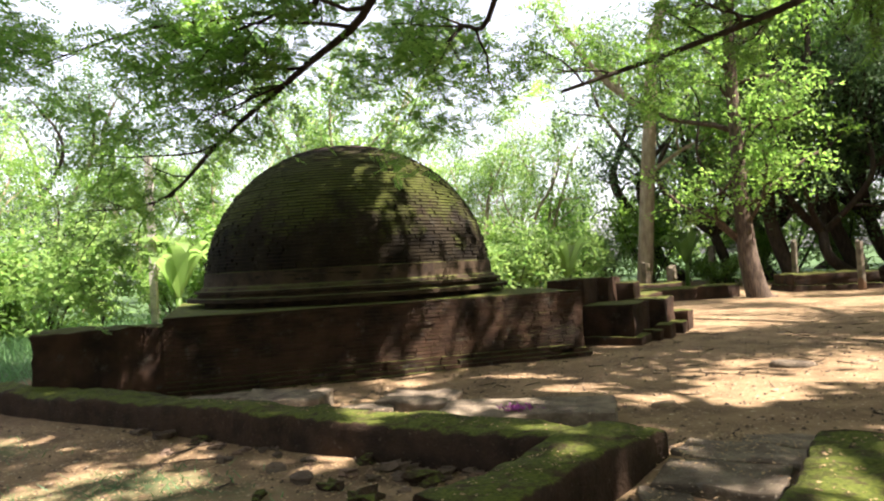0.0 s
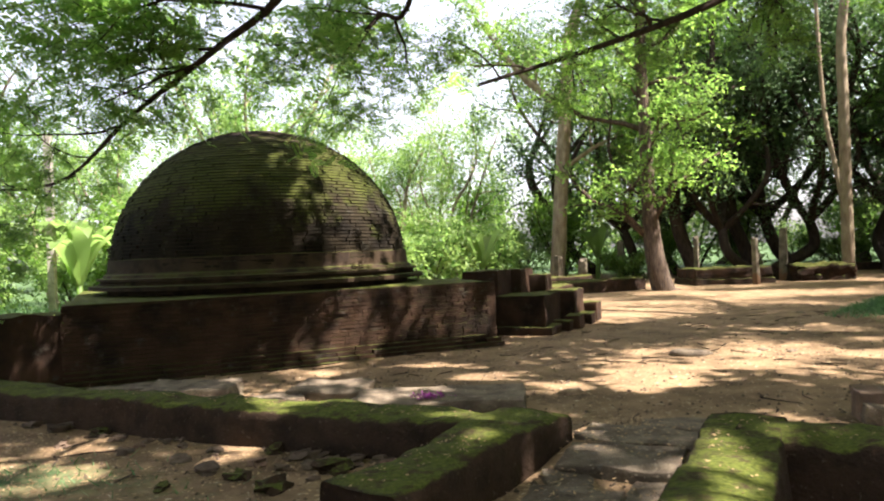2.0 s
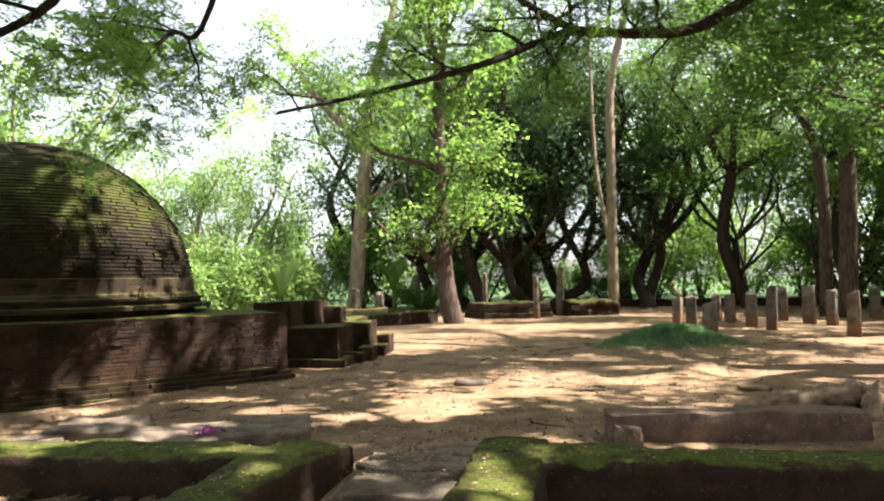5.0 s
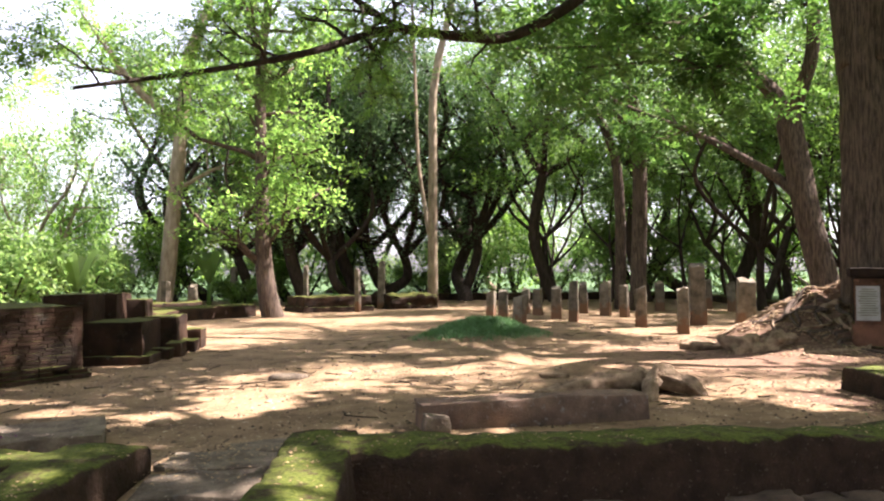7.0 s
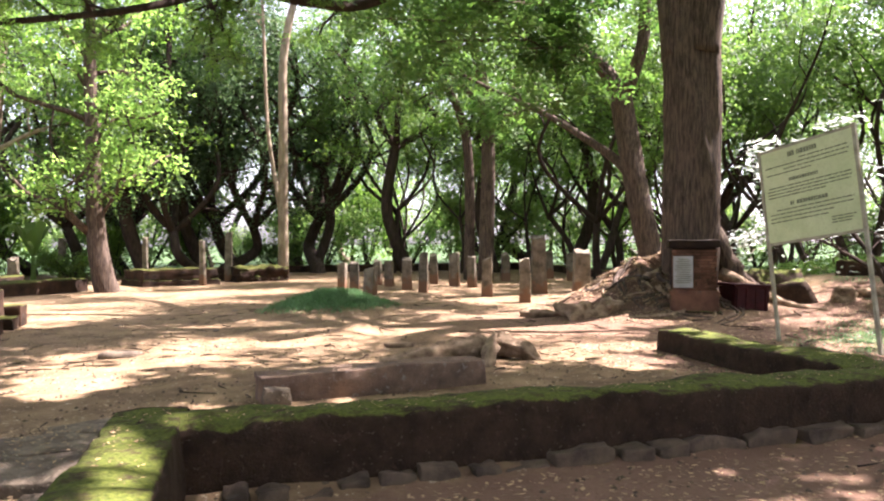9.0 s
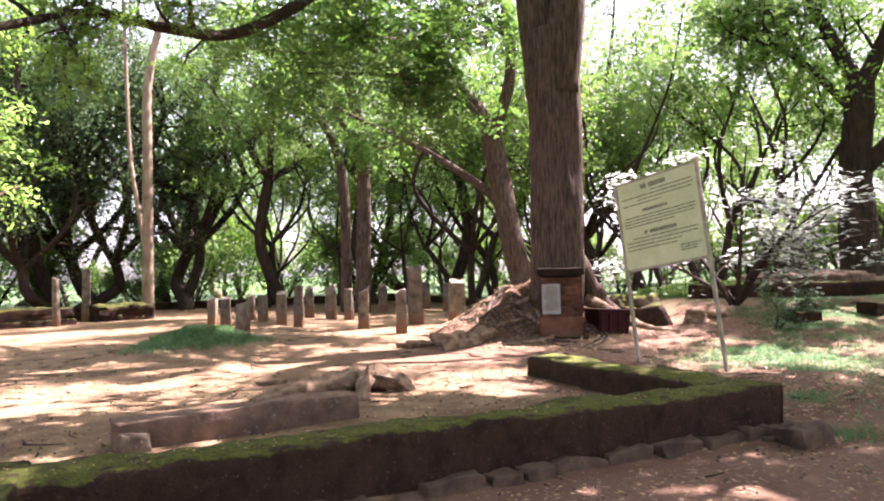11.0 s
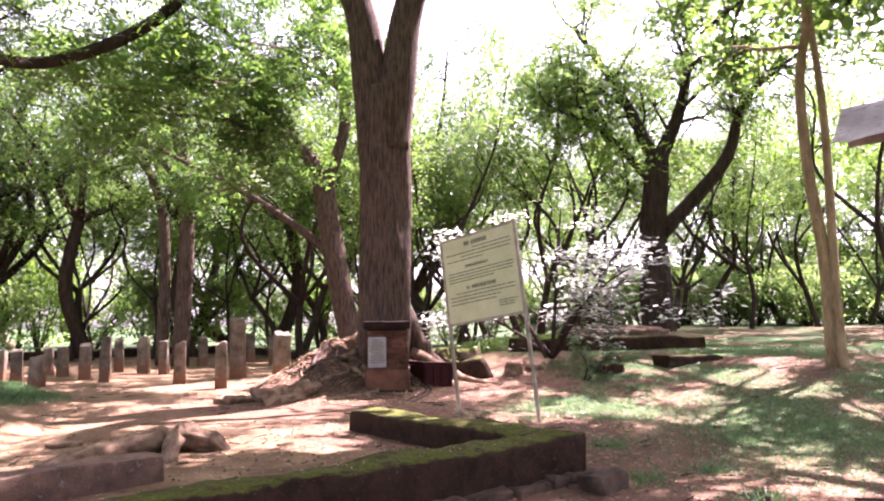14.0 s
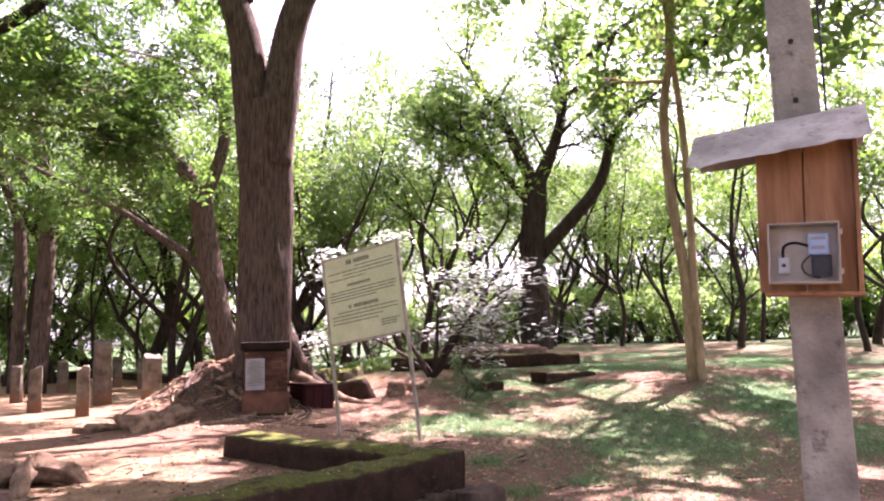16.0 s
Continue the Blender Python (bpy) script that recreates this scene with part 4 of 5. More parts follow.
for k, (x, y, q) in enumerate(((5.13, 9.5, 0.28), (6.1, 9.53, 0.13), (6.35, 9.7, 0.1), (2.8, 7.4, 0.16), (6.63, 9.4, 0.09), (4.2, 7.9, 0.07), (7.6, 11.2, 0.1), (8.2, 12.6, 0.08), (12.2, 8.8, 0.1), (7.1, 8.0, 0.06), (9.9, 14.4, 0.09), (3.9, 9.3, 0.06), (6.8, 13.5, 0.1), (8.34, 7.15, 0.22))):
    ob = part("earth_clod", rock(q, q * 0.55, q * 0.28, 130 + k, 2), M_ROOT if k % 2 else M_STONE, None, "", True)
    ob.matrix_world = pose(x, y, ground_height(x, y) + q * 0.05, 0, 0, -20 + 13 * k)
    tagged(ob, "small clod of earth on the clearing", "clod", "clods on the clearing")

log = thing("dead_root", "thick weathered dead root lying on the earth", "root", None)
part("stem", tube(smooth_line([(7.0, 6.1, 0.0), (7.5, 5.98, 0.06), (8.0, 5.84, 0.1), (8.5, 5.55, 0.16), (8.75, 5.3, 0.1)], 30), list(np.linspace(0.07, 0.14, 16)) + list(np.linspace(0.15, 0.11, 14)), 14, 0.75, 3.0), M_ROOT, log, "", True)
part("root_arm", tube(smooth_line([(8.5, 5.5, 0.17), (8.2, 5.28, 0.15), (7.98, 5.14, 0.1), (7.86, 5.06, -0.05)], 24), np.linspace(0.13, 0.075, 24), 14, 0.6, 5.0), M_ROOT, log, "", True)
part("root_arm", tube(smooth_line([(8.55, 5.45, 0.17), (8.62, 5.22, 0.14), (8.68, 5.05, 0.08), (8.75, 4.92, -0.05)], 24), np.linspace(0.13, 0.06, 24), 14, 0.6, 7.0), M_ROOT, log, "", True)
part("root_arm", tube(smooth_line([(8.6, 5.5, 0.1), (9.1, 5.5, 0.05), (9.6, 5.55, -0.03)], 14), np.linspace(0.1, 0.03, 14), 10, 0.7, 9.0), M_ROOT, log, "", True)
for kx, ky, kz, kr in ((8.52, 5.5, 0.15, 0.13), (8.66, 5.42, 0.17, 0.09), (8.3, 5.68, 0.09, 0.1), (7.5, 5.98, 0.03, 0.09)):
    knot = rock(kr * 1.25, kr, kr * 0.85, kx * 7, 3, 0.9)
    knot.transform(pose(kx, ky, kz, 10, 5, kx * 90))
    part("root_knot", knot, M_ROOT, log, "", True)

ROOT_LINES = (((16.2, 5.65, 1.9), (16.4, 5.35, 1.2), (16.65, 5.05, 0.7), (17.1, 4.55, 0.38), (17.7, 3.8, 0.2)), ((16.5, 5.8, 0.9), (17.4, 5.4, 0.6), (17.9, 4.6, 0.4), (18.5, 4.3, 0.35)), ((16.2, 5.4, 0.9), (16.5, 4.6, 0.45), (16.7, 4.1, 0.22), (16.7, 3.4, 0.15)))
for k, pts in enumerate(ROOT_LINES):
    ob = part("surface_root", tube(smooth_line(pts, 30), np.linspace(0.12 if k else 0.26, 0.04, 30), 12, 0.5, k * 2.3), M_ROOT if k else M_BARK, None, "", True)
    tagged(ob, "gnarled pale surface root running down the bank", "root", "surface roots")
rr = random.Random(44)
for k in range(22):
    a = math.radians(95 + k * 8.5 + rr.uniform(-5, 5))
    reach = rr.uniform(1.0, 2.6)
    start = rr.uniform(0.2, 1.3)
    line = []
    for q in range(7):
        d = start + reach * q / 6
        b = a + 0.25 * math.sin(q * 1.3 + k)
        x, y = 15.9 + d * math.cos(b), 6.4 + d * math.sin(b)
        line.append((x, y, ground_height(x, y) + rr.uniform(-0.03, 0.04)))
    ob = part("surface_root", tube(smooth_line(line, 18), np.linspace(rr.uniform(0.035, 0.07), 0.012, 18), 7, 0.5, k * 1.7), M_BARK if k % 3 else M_ROOT, None, "", True)
    tagged(ob, "thin gnarled root crossing the littered mound", "root", "mound roots")
for k, (x, y, sx, sy, sz, turn) in enumerate(((13.35, 7.1, 0.42, 0.26, 0.24, -30), (13.8, 6.75, 0.35, 0.22, 0.2, 10), (13.25, 7.9, 0.4, 0.2, 0.12, -40), (17.2, 4.55, 0.55, 0.35, 0.5, -50), (17.9, 3.4, 0.35, 0.25, 0.2, 20), (18.6, 3.0, 0.3, 0.2, 0.14, -20))):
    ob = part("root_bulge", rock(sx, sy, sz, 301 + k, 3, 0.8), M_WALL if k == 3 else M_ROOT, None, "", True)
    ob.matrix_world = pose(x, y, ground_height(x, y) + 0.02, 0, 0, turn)
    tagged(ob, "knobbly root bulge half buried in the earth", "root", "root bulges")

# low ruined footings on the rise and behind the pillars
for k, (x0, y0, x1, y1, h, w) in enumerate(((22.4, 4.6, 22.55, 2.2, 0.35, 0.6), (22.2, 2.3, 23.1, -0.95, 0.38, 0.7), (18.3, 0.0, 19.3, -1.15, 0.18, 0.6), (17.6, 1.3, 17.9, 0.9, 0.2, 0.4), (30.5, 13.5, 23.5, 8.8, 0.35, 0.6), (34.5, 22.0, 27.0, 13.0, 0.35, 0.7), (24.0, 33.5, 36.0, 24.5, 0.4, 0.8), (16.5, 33.5, 24.0, 33.5, 0.4, 0.8), (5.0, 23.5, 10.4, 25.4, 0.45, 1.0), (4.5, 20.8, 6.6, 21.6, 0.5, 1.0), (5.2, 27.0, 9.5, 28.5, 0.5, 0.6))):
    d = Vector((x1 - x0, y1 - y0, 0))
    z = (ground_height(x0, y0) + ground_height(x1, y1) + ground_height((x0 + x1) / 2, (y0 + y1) / 2)) / 3
    ob = part("ruined_footing", worn_bar(d.length, w, -0.3, h, 100 + k * 9), M_BRICK, None, "", True)
    ob.matrix_world = pose(x0, y0, z, 0, 0, math.degrees(math.atan2(d.y, d.x)))
    tagged(ob, "low dark footing of a ruined brick wall", "wall", "ruined footings")
ob = part("earth_mound", rock(2.2, 1.6, 0.4, 401, 4, 0.3), M_REDSTONE, None, "", True)
ob.matrix_world = pose(25.0, 1.8, 0.95, 0, 0, 20)
tagged(ob, "low heap of reddish earth behind the footing", "heap")
flowers = part("flower_offering", leaf_mesh("flower_offering", np.random.default_rng(2).normal((0, 0, 0.03), (0.085, 0.025, 0.012), (160, 3)), np.random.default_rng(3), 0.04, 0.025, M_PURPLE), M_PURPLE, None, "", False, "stuff")
flowers.matrix_world = pose(1.17, 6.82, 0.145, 0, 0, -10)
tagged(flowers, "small heap of purple flowers laid on a slab", "flowers")

far_pole = thing("far_pole", "grey concrete pole among the trees", "pole", pose(-8.85, 21.75, 0))
part("shaft", box(-0.1, -0.1, -0.2, 0.1, 0.1, 5.6, 0.02), M_CONCRETE, far_pole)
for k in range(4):
    z = 2.35 + 0.28 * k
    ob = part("power_line", tube(smooth_line([(-14, 44, z + 0.5), (3, 42, z), (20, 42, z + 0.4)], 16), [0.02] * 16, 5), M_METER, None)
    tagged(ob, "pale overhead power line behind the trees", "cable", "power lines")

# ---- trees ----
SPRAYS = [(pts, 0.085, 0.015, 0.25) for pts in (
    [(21.4, 11.9, 8.0), (18.5, 12.3, 8.2), (15.5, 12.6, 7.7), (12.4, 13.0, 7.2)],
    [(21.0, 12.3, 9.0), (18.5, 11.8, 8.9), (15.5, 12.0, 8.6), (12.6, 12.3, 8.3)],
    [(21.4, 11.9, 7.6), (18.5, 11.6, 7.5), (16.2, 11.4, 7.1), (13.8, 11.6, 6.6)],
    [(21.2, 11.8, 8.4), (18.5, 11.0, 8.4), (16.5, 10.7, 8.0), (14.3, 10.6, 7.5)],
    [(21.6, 11.2, 7.0), (18.8, 10.5, 7.2), (17.0, 10.2, 6.8), (15.2, 10.0, 6.4)],
    [(21.6, 11.4, 9.0), (19.8, 10.8, 9.0), (17.6, 10.1, 8.5), (15.7, 9.6, 7.6)],
    [(22.1, 10.4, 9.8), (20.0, 9.2, 10.0), (18.3, 8.4, 9.2), (16.6, 8.2, 8.4)],
    [(22.2, 10.4, 9.6), (20.0, 10.2, 9.8), (18.0, 9.9, 9.4), (15.7, 9.6, 8.7)],
)]
tree("massive brown-barked tree trunk forking above the root mound", [
    ([(15.95, 6.1, -0.1), (15.9, 5.95, 0.9), (15.87, 5.85, 3.1), (15.87, 5.85, 5.7), (15.85, 5.85, 7.0)], 0.6, 0.56, None),
    ([(15.85, 5.95, 5.6), (15.82, 6.17, 7.2), (15.62, 6.48, 9.3), (15.0, 7.7, 12.0), (12.0, 9.5, 13.5), (9, 9.5, 14)], 0.54, 0.08, 0.4),
    ([(15.87, 5.75, 5.6), (15.9, 5.52, 7.2), (16.08, 5.18, 9.4), (16.3, 3.8, 12.5), (14.5, 1.0, 14), (12, -1, 14.5)], 0.54, 0.08, 0.4),
    ([(15.6, 6.25, 9.6), (17.5, 8.5, 12.0), (19, 11, 13.5)], 0.25, 0.06, 0.3),
    # next four limbs are added out of view to shade clearing and mound
    ([(15.5, 6.5, 10.0), (15.8, 10.5, 12.2), (13.0, 14.5, 13.4), (8.5, 16.8, 13.4), (3.5, 17.2, 13.0)], 0.3, 0.06, 0.35),
    ([(16.12, 5.1, 10.2), (18.5, 2.8, 12.4), (21.5, 0.8, 13.4), (24.5, -0.5, 13.5)], 0.22, 0.05, 0.3),
    ([(15.8, 10.5, 12.2), (17.5, 13.5, 13.4), (18.0, 16.5, 13.6), (15.5, 19.0, 13.4)], 0.2, 0.05, 0.2),
    ([(13.0, 14.5, 13.4), (10.5, 14.0, 13.6), (7.0, 14.5, 13.4), (3.5, 14.6, 13.2)], 0.16, 0.05, 0.2),
    ([(15.4, 6.8, 10.5), (13.5, 8.0, 10.6), (11.5, 8.5, 10.4), (9.5, 8.0, 10.0)], 0.16, 0.04, 0.3),
], 11, M_BARK, M_LEAF, ((9, 3.2), (6, 1.5), (3, 0.7)), 0.05, 11, 0.3, 0.17, 0.075, bare=False, broken=2)
tree("tall tree with twisted forked limbs and hanging foliage", [
    ([(22.5, 9.8, -0.2), (22.35, 10.1, 1.5), (22.2, 10.36, 3.0), (22.2, 10.78, 5.25), (22.2, 11.0, 6.5)], 0.4, 0.36, None),
    ([(22.2, 10.95, 6.2), (22.15, 11.5, 7.3), (22.1, 12.2, 8.05), (21.9, 12.7, 9.3), (21.5, 13.2, 10.6), (20.5, 14.5, 12.2)], 0.3, 0.08, 0.6),
    ([(22.2, 10.95, 6.2), (22.2, 10.6, 6.95), (22.25, 10.2, 8.15), (22.2, 10.15, 9.9), (22.2, 10.43, 11.3), (22.2, 11.3, 12.6), (22.0, 12.4, 14.0)], 0.25, 0.12, 0.7),
    ([(22.2, 10.6, 3.7), (22.2, 11.2, 4.35), (22.1, 12.0, 4.95), (21.9, 13.8, 6.15), (21.6, 15.6, 7.1), (21.2, 17.0, 7.9)], 0.2, 0.05, 0.6),
    *SPRAYS,
], 12, M_BARK, M_LEAF_RAIN, ((7, 1.8), (4, 1.0), (3, 0.5)), 0.02, 1, 0.32, flat=0.4, bare=False, fronds=(0.6, 0.21, 0.085, 4))
tree("long dark bough reaching over the clearing with drooping foliage", [
    ([(15.3, 8.6, 12.4), (14.0, 10.5, 9.0), (11.8, 11.4, 7.1), (9.94, 11.43, 6.6), (8.22, 11.4, 6.43), (6.43, 11.24, 5.62), (4.66, 10.88, 4.93), (2.37, 10.4, 4.16)], 0.17, 0.025, 0.3),
    ([(9.0, 11.43, 6.5), (8.22, 11.4, 6.5), (6.89, 11.01, 6.75), (5.6, 10.8, 7.2)], 0.11, 0.03, 0.3),
], 121, M_BARK_DARK, M_LEAF, ((16, 1.6), (6, 0.8), (3, 0.4)), 0.0, 1, 0.16, flat=0.35, fronds=(0.34, 0.09, 0.036, 6), name="bough", category="bough")
tree("slender straight tree with light green leafy sides", [
    ([(10.95, 24.1, -0.15), (10.75, 24.12, 0.5), (10.58, 24.16, 1.6), (10.52, 24.2, 3.4)], 0.42, 0.26, None),
    ([(10.9, 24.1, -0.1), (10.6, 24.15, 1.2), (10.5, 24.2, 4.8), (10.44, 24.2, 9.1), (10.7, 24.1, 11.6), (10.6, 24, 16)], 0.3, 0.12, 0.22),
], 13, M_BARK, M_LEAF_SUN, ((34, 3.5), (6, 1.3)), -0.03, 15, 0.3, 0.19, 0.1, 0.35)
tree("pale grey trunk of a tall tree behind the ruins", [
    ([(9.5, 33.6, 0), (9.8, 33.4, 4.0), (10.2, 33.3, 8.7), (10.5, 33.3, 12)], 0.37, 0.27, None),
    ([(10.2, 33.3, 8.4), (8.4, 33.8, 10), (6.5, 34, 12.5)], 0.25, 0.06, 0.2),
    ([(10.5, 33.3, 11.8), (11.5, 33, 15), (12, 33, 18)], 0.3, 0.06, 0.2),
    ([(10.0, 33.3, 5.5), (11.5, 32.5, 6.5), (13, 32, 7)], 0.12, 0.04, 0.2),
], 14, M_BARK_PALE, M_LEAF_YELLOW, ((6, 3.0), (6, 1.5)), 0.0, 18, 0.35, 0.24, 0.12)
tree("tall bare grey trunk with a few hanging vines", [
    ([(19.9, 26.9, 0), (19.73, 26.56, 6.4), (19.8, 26.5, 10.4), (20.5, 26, 14.4), (21, 26, 18)], 0.25, 0.12, 0.65),
    ([(19.86, 26.85, 2.6), (19.75, 27.25, 4.6), (19.66, 27.7, 7.2), (19.59, 27.86, 12.0), (19.5, 28, 16)], 0.12, 0.06, 0.7),
], 15, M_BARK_PALE, M_LEAF_DARK, ((6, 3.0), (5, 1.4)), 0.0, 18, 0.4, 0.22, 0.11)
tree("pair of reddish trunks rising together", [
    ([(24.1, 18.35, 0), (24.19, 18.25, 6.8), (23.83, 18.68, 9.9), (23.5, 19, 13)], 0.34, 0.15, 0.5),
    ([(24.4, 19.5, 0), (24.36, 19.6, 6.25), (23.35, 20.7, 9.3), (22, 22, 11.5)], 0.26, 0.09, 0.45),
    ([(24.0, 18.6, 7.5), (22.5, 19.5, 9.0), (20.5, 20.5, 9.5)], 0.14, 0.04, 0.3),
], 16, M_BARK, M_LEAF_MID, ((9, 3.0), (7, 1.4)), -0.03, 20, 0.35, 0.2, 0.095)
tree("dark spreading tree with a long low limb", [
    ([(30.9, 0.6, 0.6), (30.94, 0.65, 3.5), (30.94, 0.61, 5.4), (30.95, 0.36, 8.2)], 0.68, 0.45, None),
    ([(30.95, 0.4, 7.8), (30.86, 1.72, 11.0), (30.4, 3.5, 14)], 0.32, 0.08, 0.25),
    ([(30.95, 0.4, 7.8), (30.97, -0.8, 10.7), (31, -1.2, 15)], 0.35, 0.08, 0.25),
    ([(30.95, 0.35, 5.0), (30.94, -2.16, 7.7), (30.87, -3.16, 10.2), (30.5, -6, 12.9)], 0.34, 0.08, 0.5),
    ([(30.95, 0.5, 7.0), (30.5, 2.6, 9.5), (30, 4.5, 10.5)], 0.2, 0.05, 0.4),
], 17, M_BARK_DARK, M_LEAF_YELLOW, ((14, 3.4), (8, 1.7)), 0.1, 2, 0.45, flat=0.5, fronds=(0.6, 0.17, 0.08, 5))
tree("slim pale tree wound round by a thick vine", [
    ([(17.65, -3.44, 0.4), (17.65, -3.41, 2.7), (17.68, -3.22, 4.7), (17.68, -3.18, 6.66), (17.64, -3.45, 8.5), (17.6, -3.65, 12.5)], 0.14, 0.08, 0.65),
    ([(17.56, -3.6, 0.4), (17.58, -3.56, 2.2), (17.58, -3.58, 4.0), (17.58, -3.56, 6.07), (17.6, -3.43, 8.1), (17.5, -3.3, 10)], 0.11, 0.06, 0.9),
], 18, M_BARK_YELLOW, M_LEAF, ((6, 2.4), (6, 1.2)), 0.0, 16, 0.3, 0.16, 0.075)
tree("large shade tree whose drooping boughs hang over the clearing", [
    ([(3.0, -8.0, -0.3), (2.9, -7.9, 2), (2.6, -7.5, 5.0)], 0.7, 0.55, None),
    ([(2.6, -7.5, 4.8), (1.5, -3.0, 7.6), (0.9, 2.5, 7.0), (0.3, 5.6, 5.2), (-0.05, 6.65, 4.3), (-0.93, 7.52, 3.92), (-2.08, 8.26, 3.36), (-3.17, 8.93, 2.7), (-4.25, 8.97, 2.6)], 0.08, 0.01, 0.5),
    ([(2.6, -7.5, 4.8), (2.0, -2.0, 7.8), (1.9, 3.5, 7.0), (1.26, 7.66, 4.65), (0.85, 8.4, 4.55), (0.4, 9.2, 4.35), (0.1, 9.6, 4.3)], 0.06, 0.008, 0.58),
    ([(2.6, -7.5, 4.8), (0.0, -3.0, 7.8), (-0.3, 3.0, 6.4), (-0.54, 6.58, 4.5), (-1.5, 7.39, 4.5), (-2.93, 7.94, 4.6), (-4.44, 8.3, 4.35)], 0.06, 0.008, 0.5),
], 19, M_BARK_DARK, M_LEAF_SUN, ((15, 1.35), (5, 0.6), (3, 0.3)), 0.03, 1, 0.17, flat=0.5, fronds=(0.3, 0.08, 0.032, 8))
# added tree, out of view, that only casts shade on the clearing
tree("unseen high crown added to shade the clearing", [
    ([(-6.0, -7.0, -0.3), (-5.8, -6.8, 4), (-5, -5.5, 8.0)], 0.6, 0.4, None),
    ([(-5, -5.5, 7.8), (-2.0, -1.0, 10.5), (1.0, 4.0, 11.5), (2.5, 8.0, 11.0)], 0.3, 0.05, 0.3),
    ([(-5, -5.5, 7.8), (1.0, -3.0, 11.0), (4.0, -0.5, 11.8), (6, 1.5, 12.0)], 0.3, 0.05, 0.3),
    ([(-5, -5.5, 7.8), (-5.0, 0.0, 10.5), (-3.5, 5.0, 11.0), (-2.5, 8.5, 11.0)], 0.3, 0.05, 0.3),
], 20, M_BARK_DARK, M_LEAF_MID, ((9, 3.4), (6, 1.6)), 0.05, 17, 0.5, 0.42, 0.22, bare=False, broken=2)

# added out of view; each limb blocks the sun for one stretch of ground
tree("unseen wide crown added to shade the path and near ground", [
    ([(10.0, -11.0, -0.3), (10.0, -10.8, 4), (10.2, -9.5, 8.0)], 0.6, 0.4, None),
    ([(10.2, -9.5, 7.8), (11.0, -5.0, 10.5), (11.6, -2.0, 11.5), (12.0, 0.0, 11.5)], 0.3, 0.05, 0.25),
    ([(10.2, -9.5, 7.8), (8.0, -6.0, 10.5), (7.0, -2.0, 11.8), (7.5, 2.0, 12.0)], 0.3, 0.05, 0.25),
    ([(10.2, -9.5, 7.8), (14.0, -7.0, 10.5), (17.0, -4.5, 11.5), (18.5, -1.0, 12)], 0.3, 0.05, 0.25),
    ([(10.2, -9.5, 7.8), (12.5, -6.5, 10.5), (13.5, -3.8, 11.5), (14.5, -1.5, 12)], 0.3, 0.05, 0.25),
    ([(10.2, -9.5, 7.8), (16.0, -8.5, 10.8), (21.0, -6.0, 12.0), (25.0, -3.5, 12.3), (28.0, -1.5, 12.0)], 0.3, 0.05, 0.35),
    ([(16.0, -8.5, 10.8), (20.0, -9.0, 11.8), (24.0, -7.5, 12.2), (27.5, -6.0, 12.0)], 0.22, 0.05, 0.15),
    ([(8.0, -6.0, 10.5), (9.5, -1.0, 12.0), (10.5, 3.0, 12.4), (10.0, 6.0, 12.4)], 0.2, 0.05, 0.2),
    ([(8.0, -6.0, 10.5), (4.5, -2.0, 12.0), (4.0, 2.0, 12.4), (5.0, 5.5, 12.4)], 0.2, 0.05, 0.2),
    ([(10.2, -9.5, 7.8), (6.0, -8.0, 10.5), (3.0, -5.0, 11.0), (2, -1.0, 11)], 0.3, 0.05, 0.25),
], 201, M_BARK_DARK, M_LEAF_MID, ((9, 3.2), (6, 1.6)), 0.05, 17, 0.5, 0.42, 0.22, bare=False, broken=2)
# added above the view to keep sun off stupa and slabs
tree("unseen wide crown added to shade the ruins", [
    ([(-12.0, 6.0, -0.3), (-11.5, 6.0, 4), (-10, 6.5, 8.0)], 0.5, 0.35, None),
    ([(-10, 6.5, 7.8), (-5.0, 8.0, 11.5), (-1.0, 9.0, 12.5), (1.5, 9.5, 12.5)], 0.3, 0.05, 0.3),
    ([(15.35, 6.9, 10.7), (12.0, 9.0, 11.6), (9.5, 10.2, 12.0), (8.0, 11.5, 12)], 0.2, 0.05, 0.2),
    ([(-10, 6.5, 7.8), (-5.0, 6.0, 11.0), (0.0, 6.0, 12.0), (4.5, 6.8, 12.3)], 0.25, 0.05, 0.3),
    ([(-5.0, 8.0, 11.5), (-2.0, 7.6, 12.3), (0.5, 8.0, 12.6), (2.0, 8.3, 12.6)], 0.2, 0.05, 0.1),
], 202, M_BARK_DARK, M_LEAF_MID, ((9, 3.0), (6, 1.6)), 0.05, 17, 0.5, 0.42, 0.22, bare=False, broken=2)
FOREST = dict(name="forest_tree", group="forest trees", broken=0)
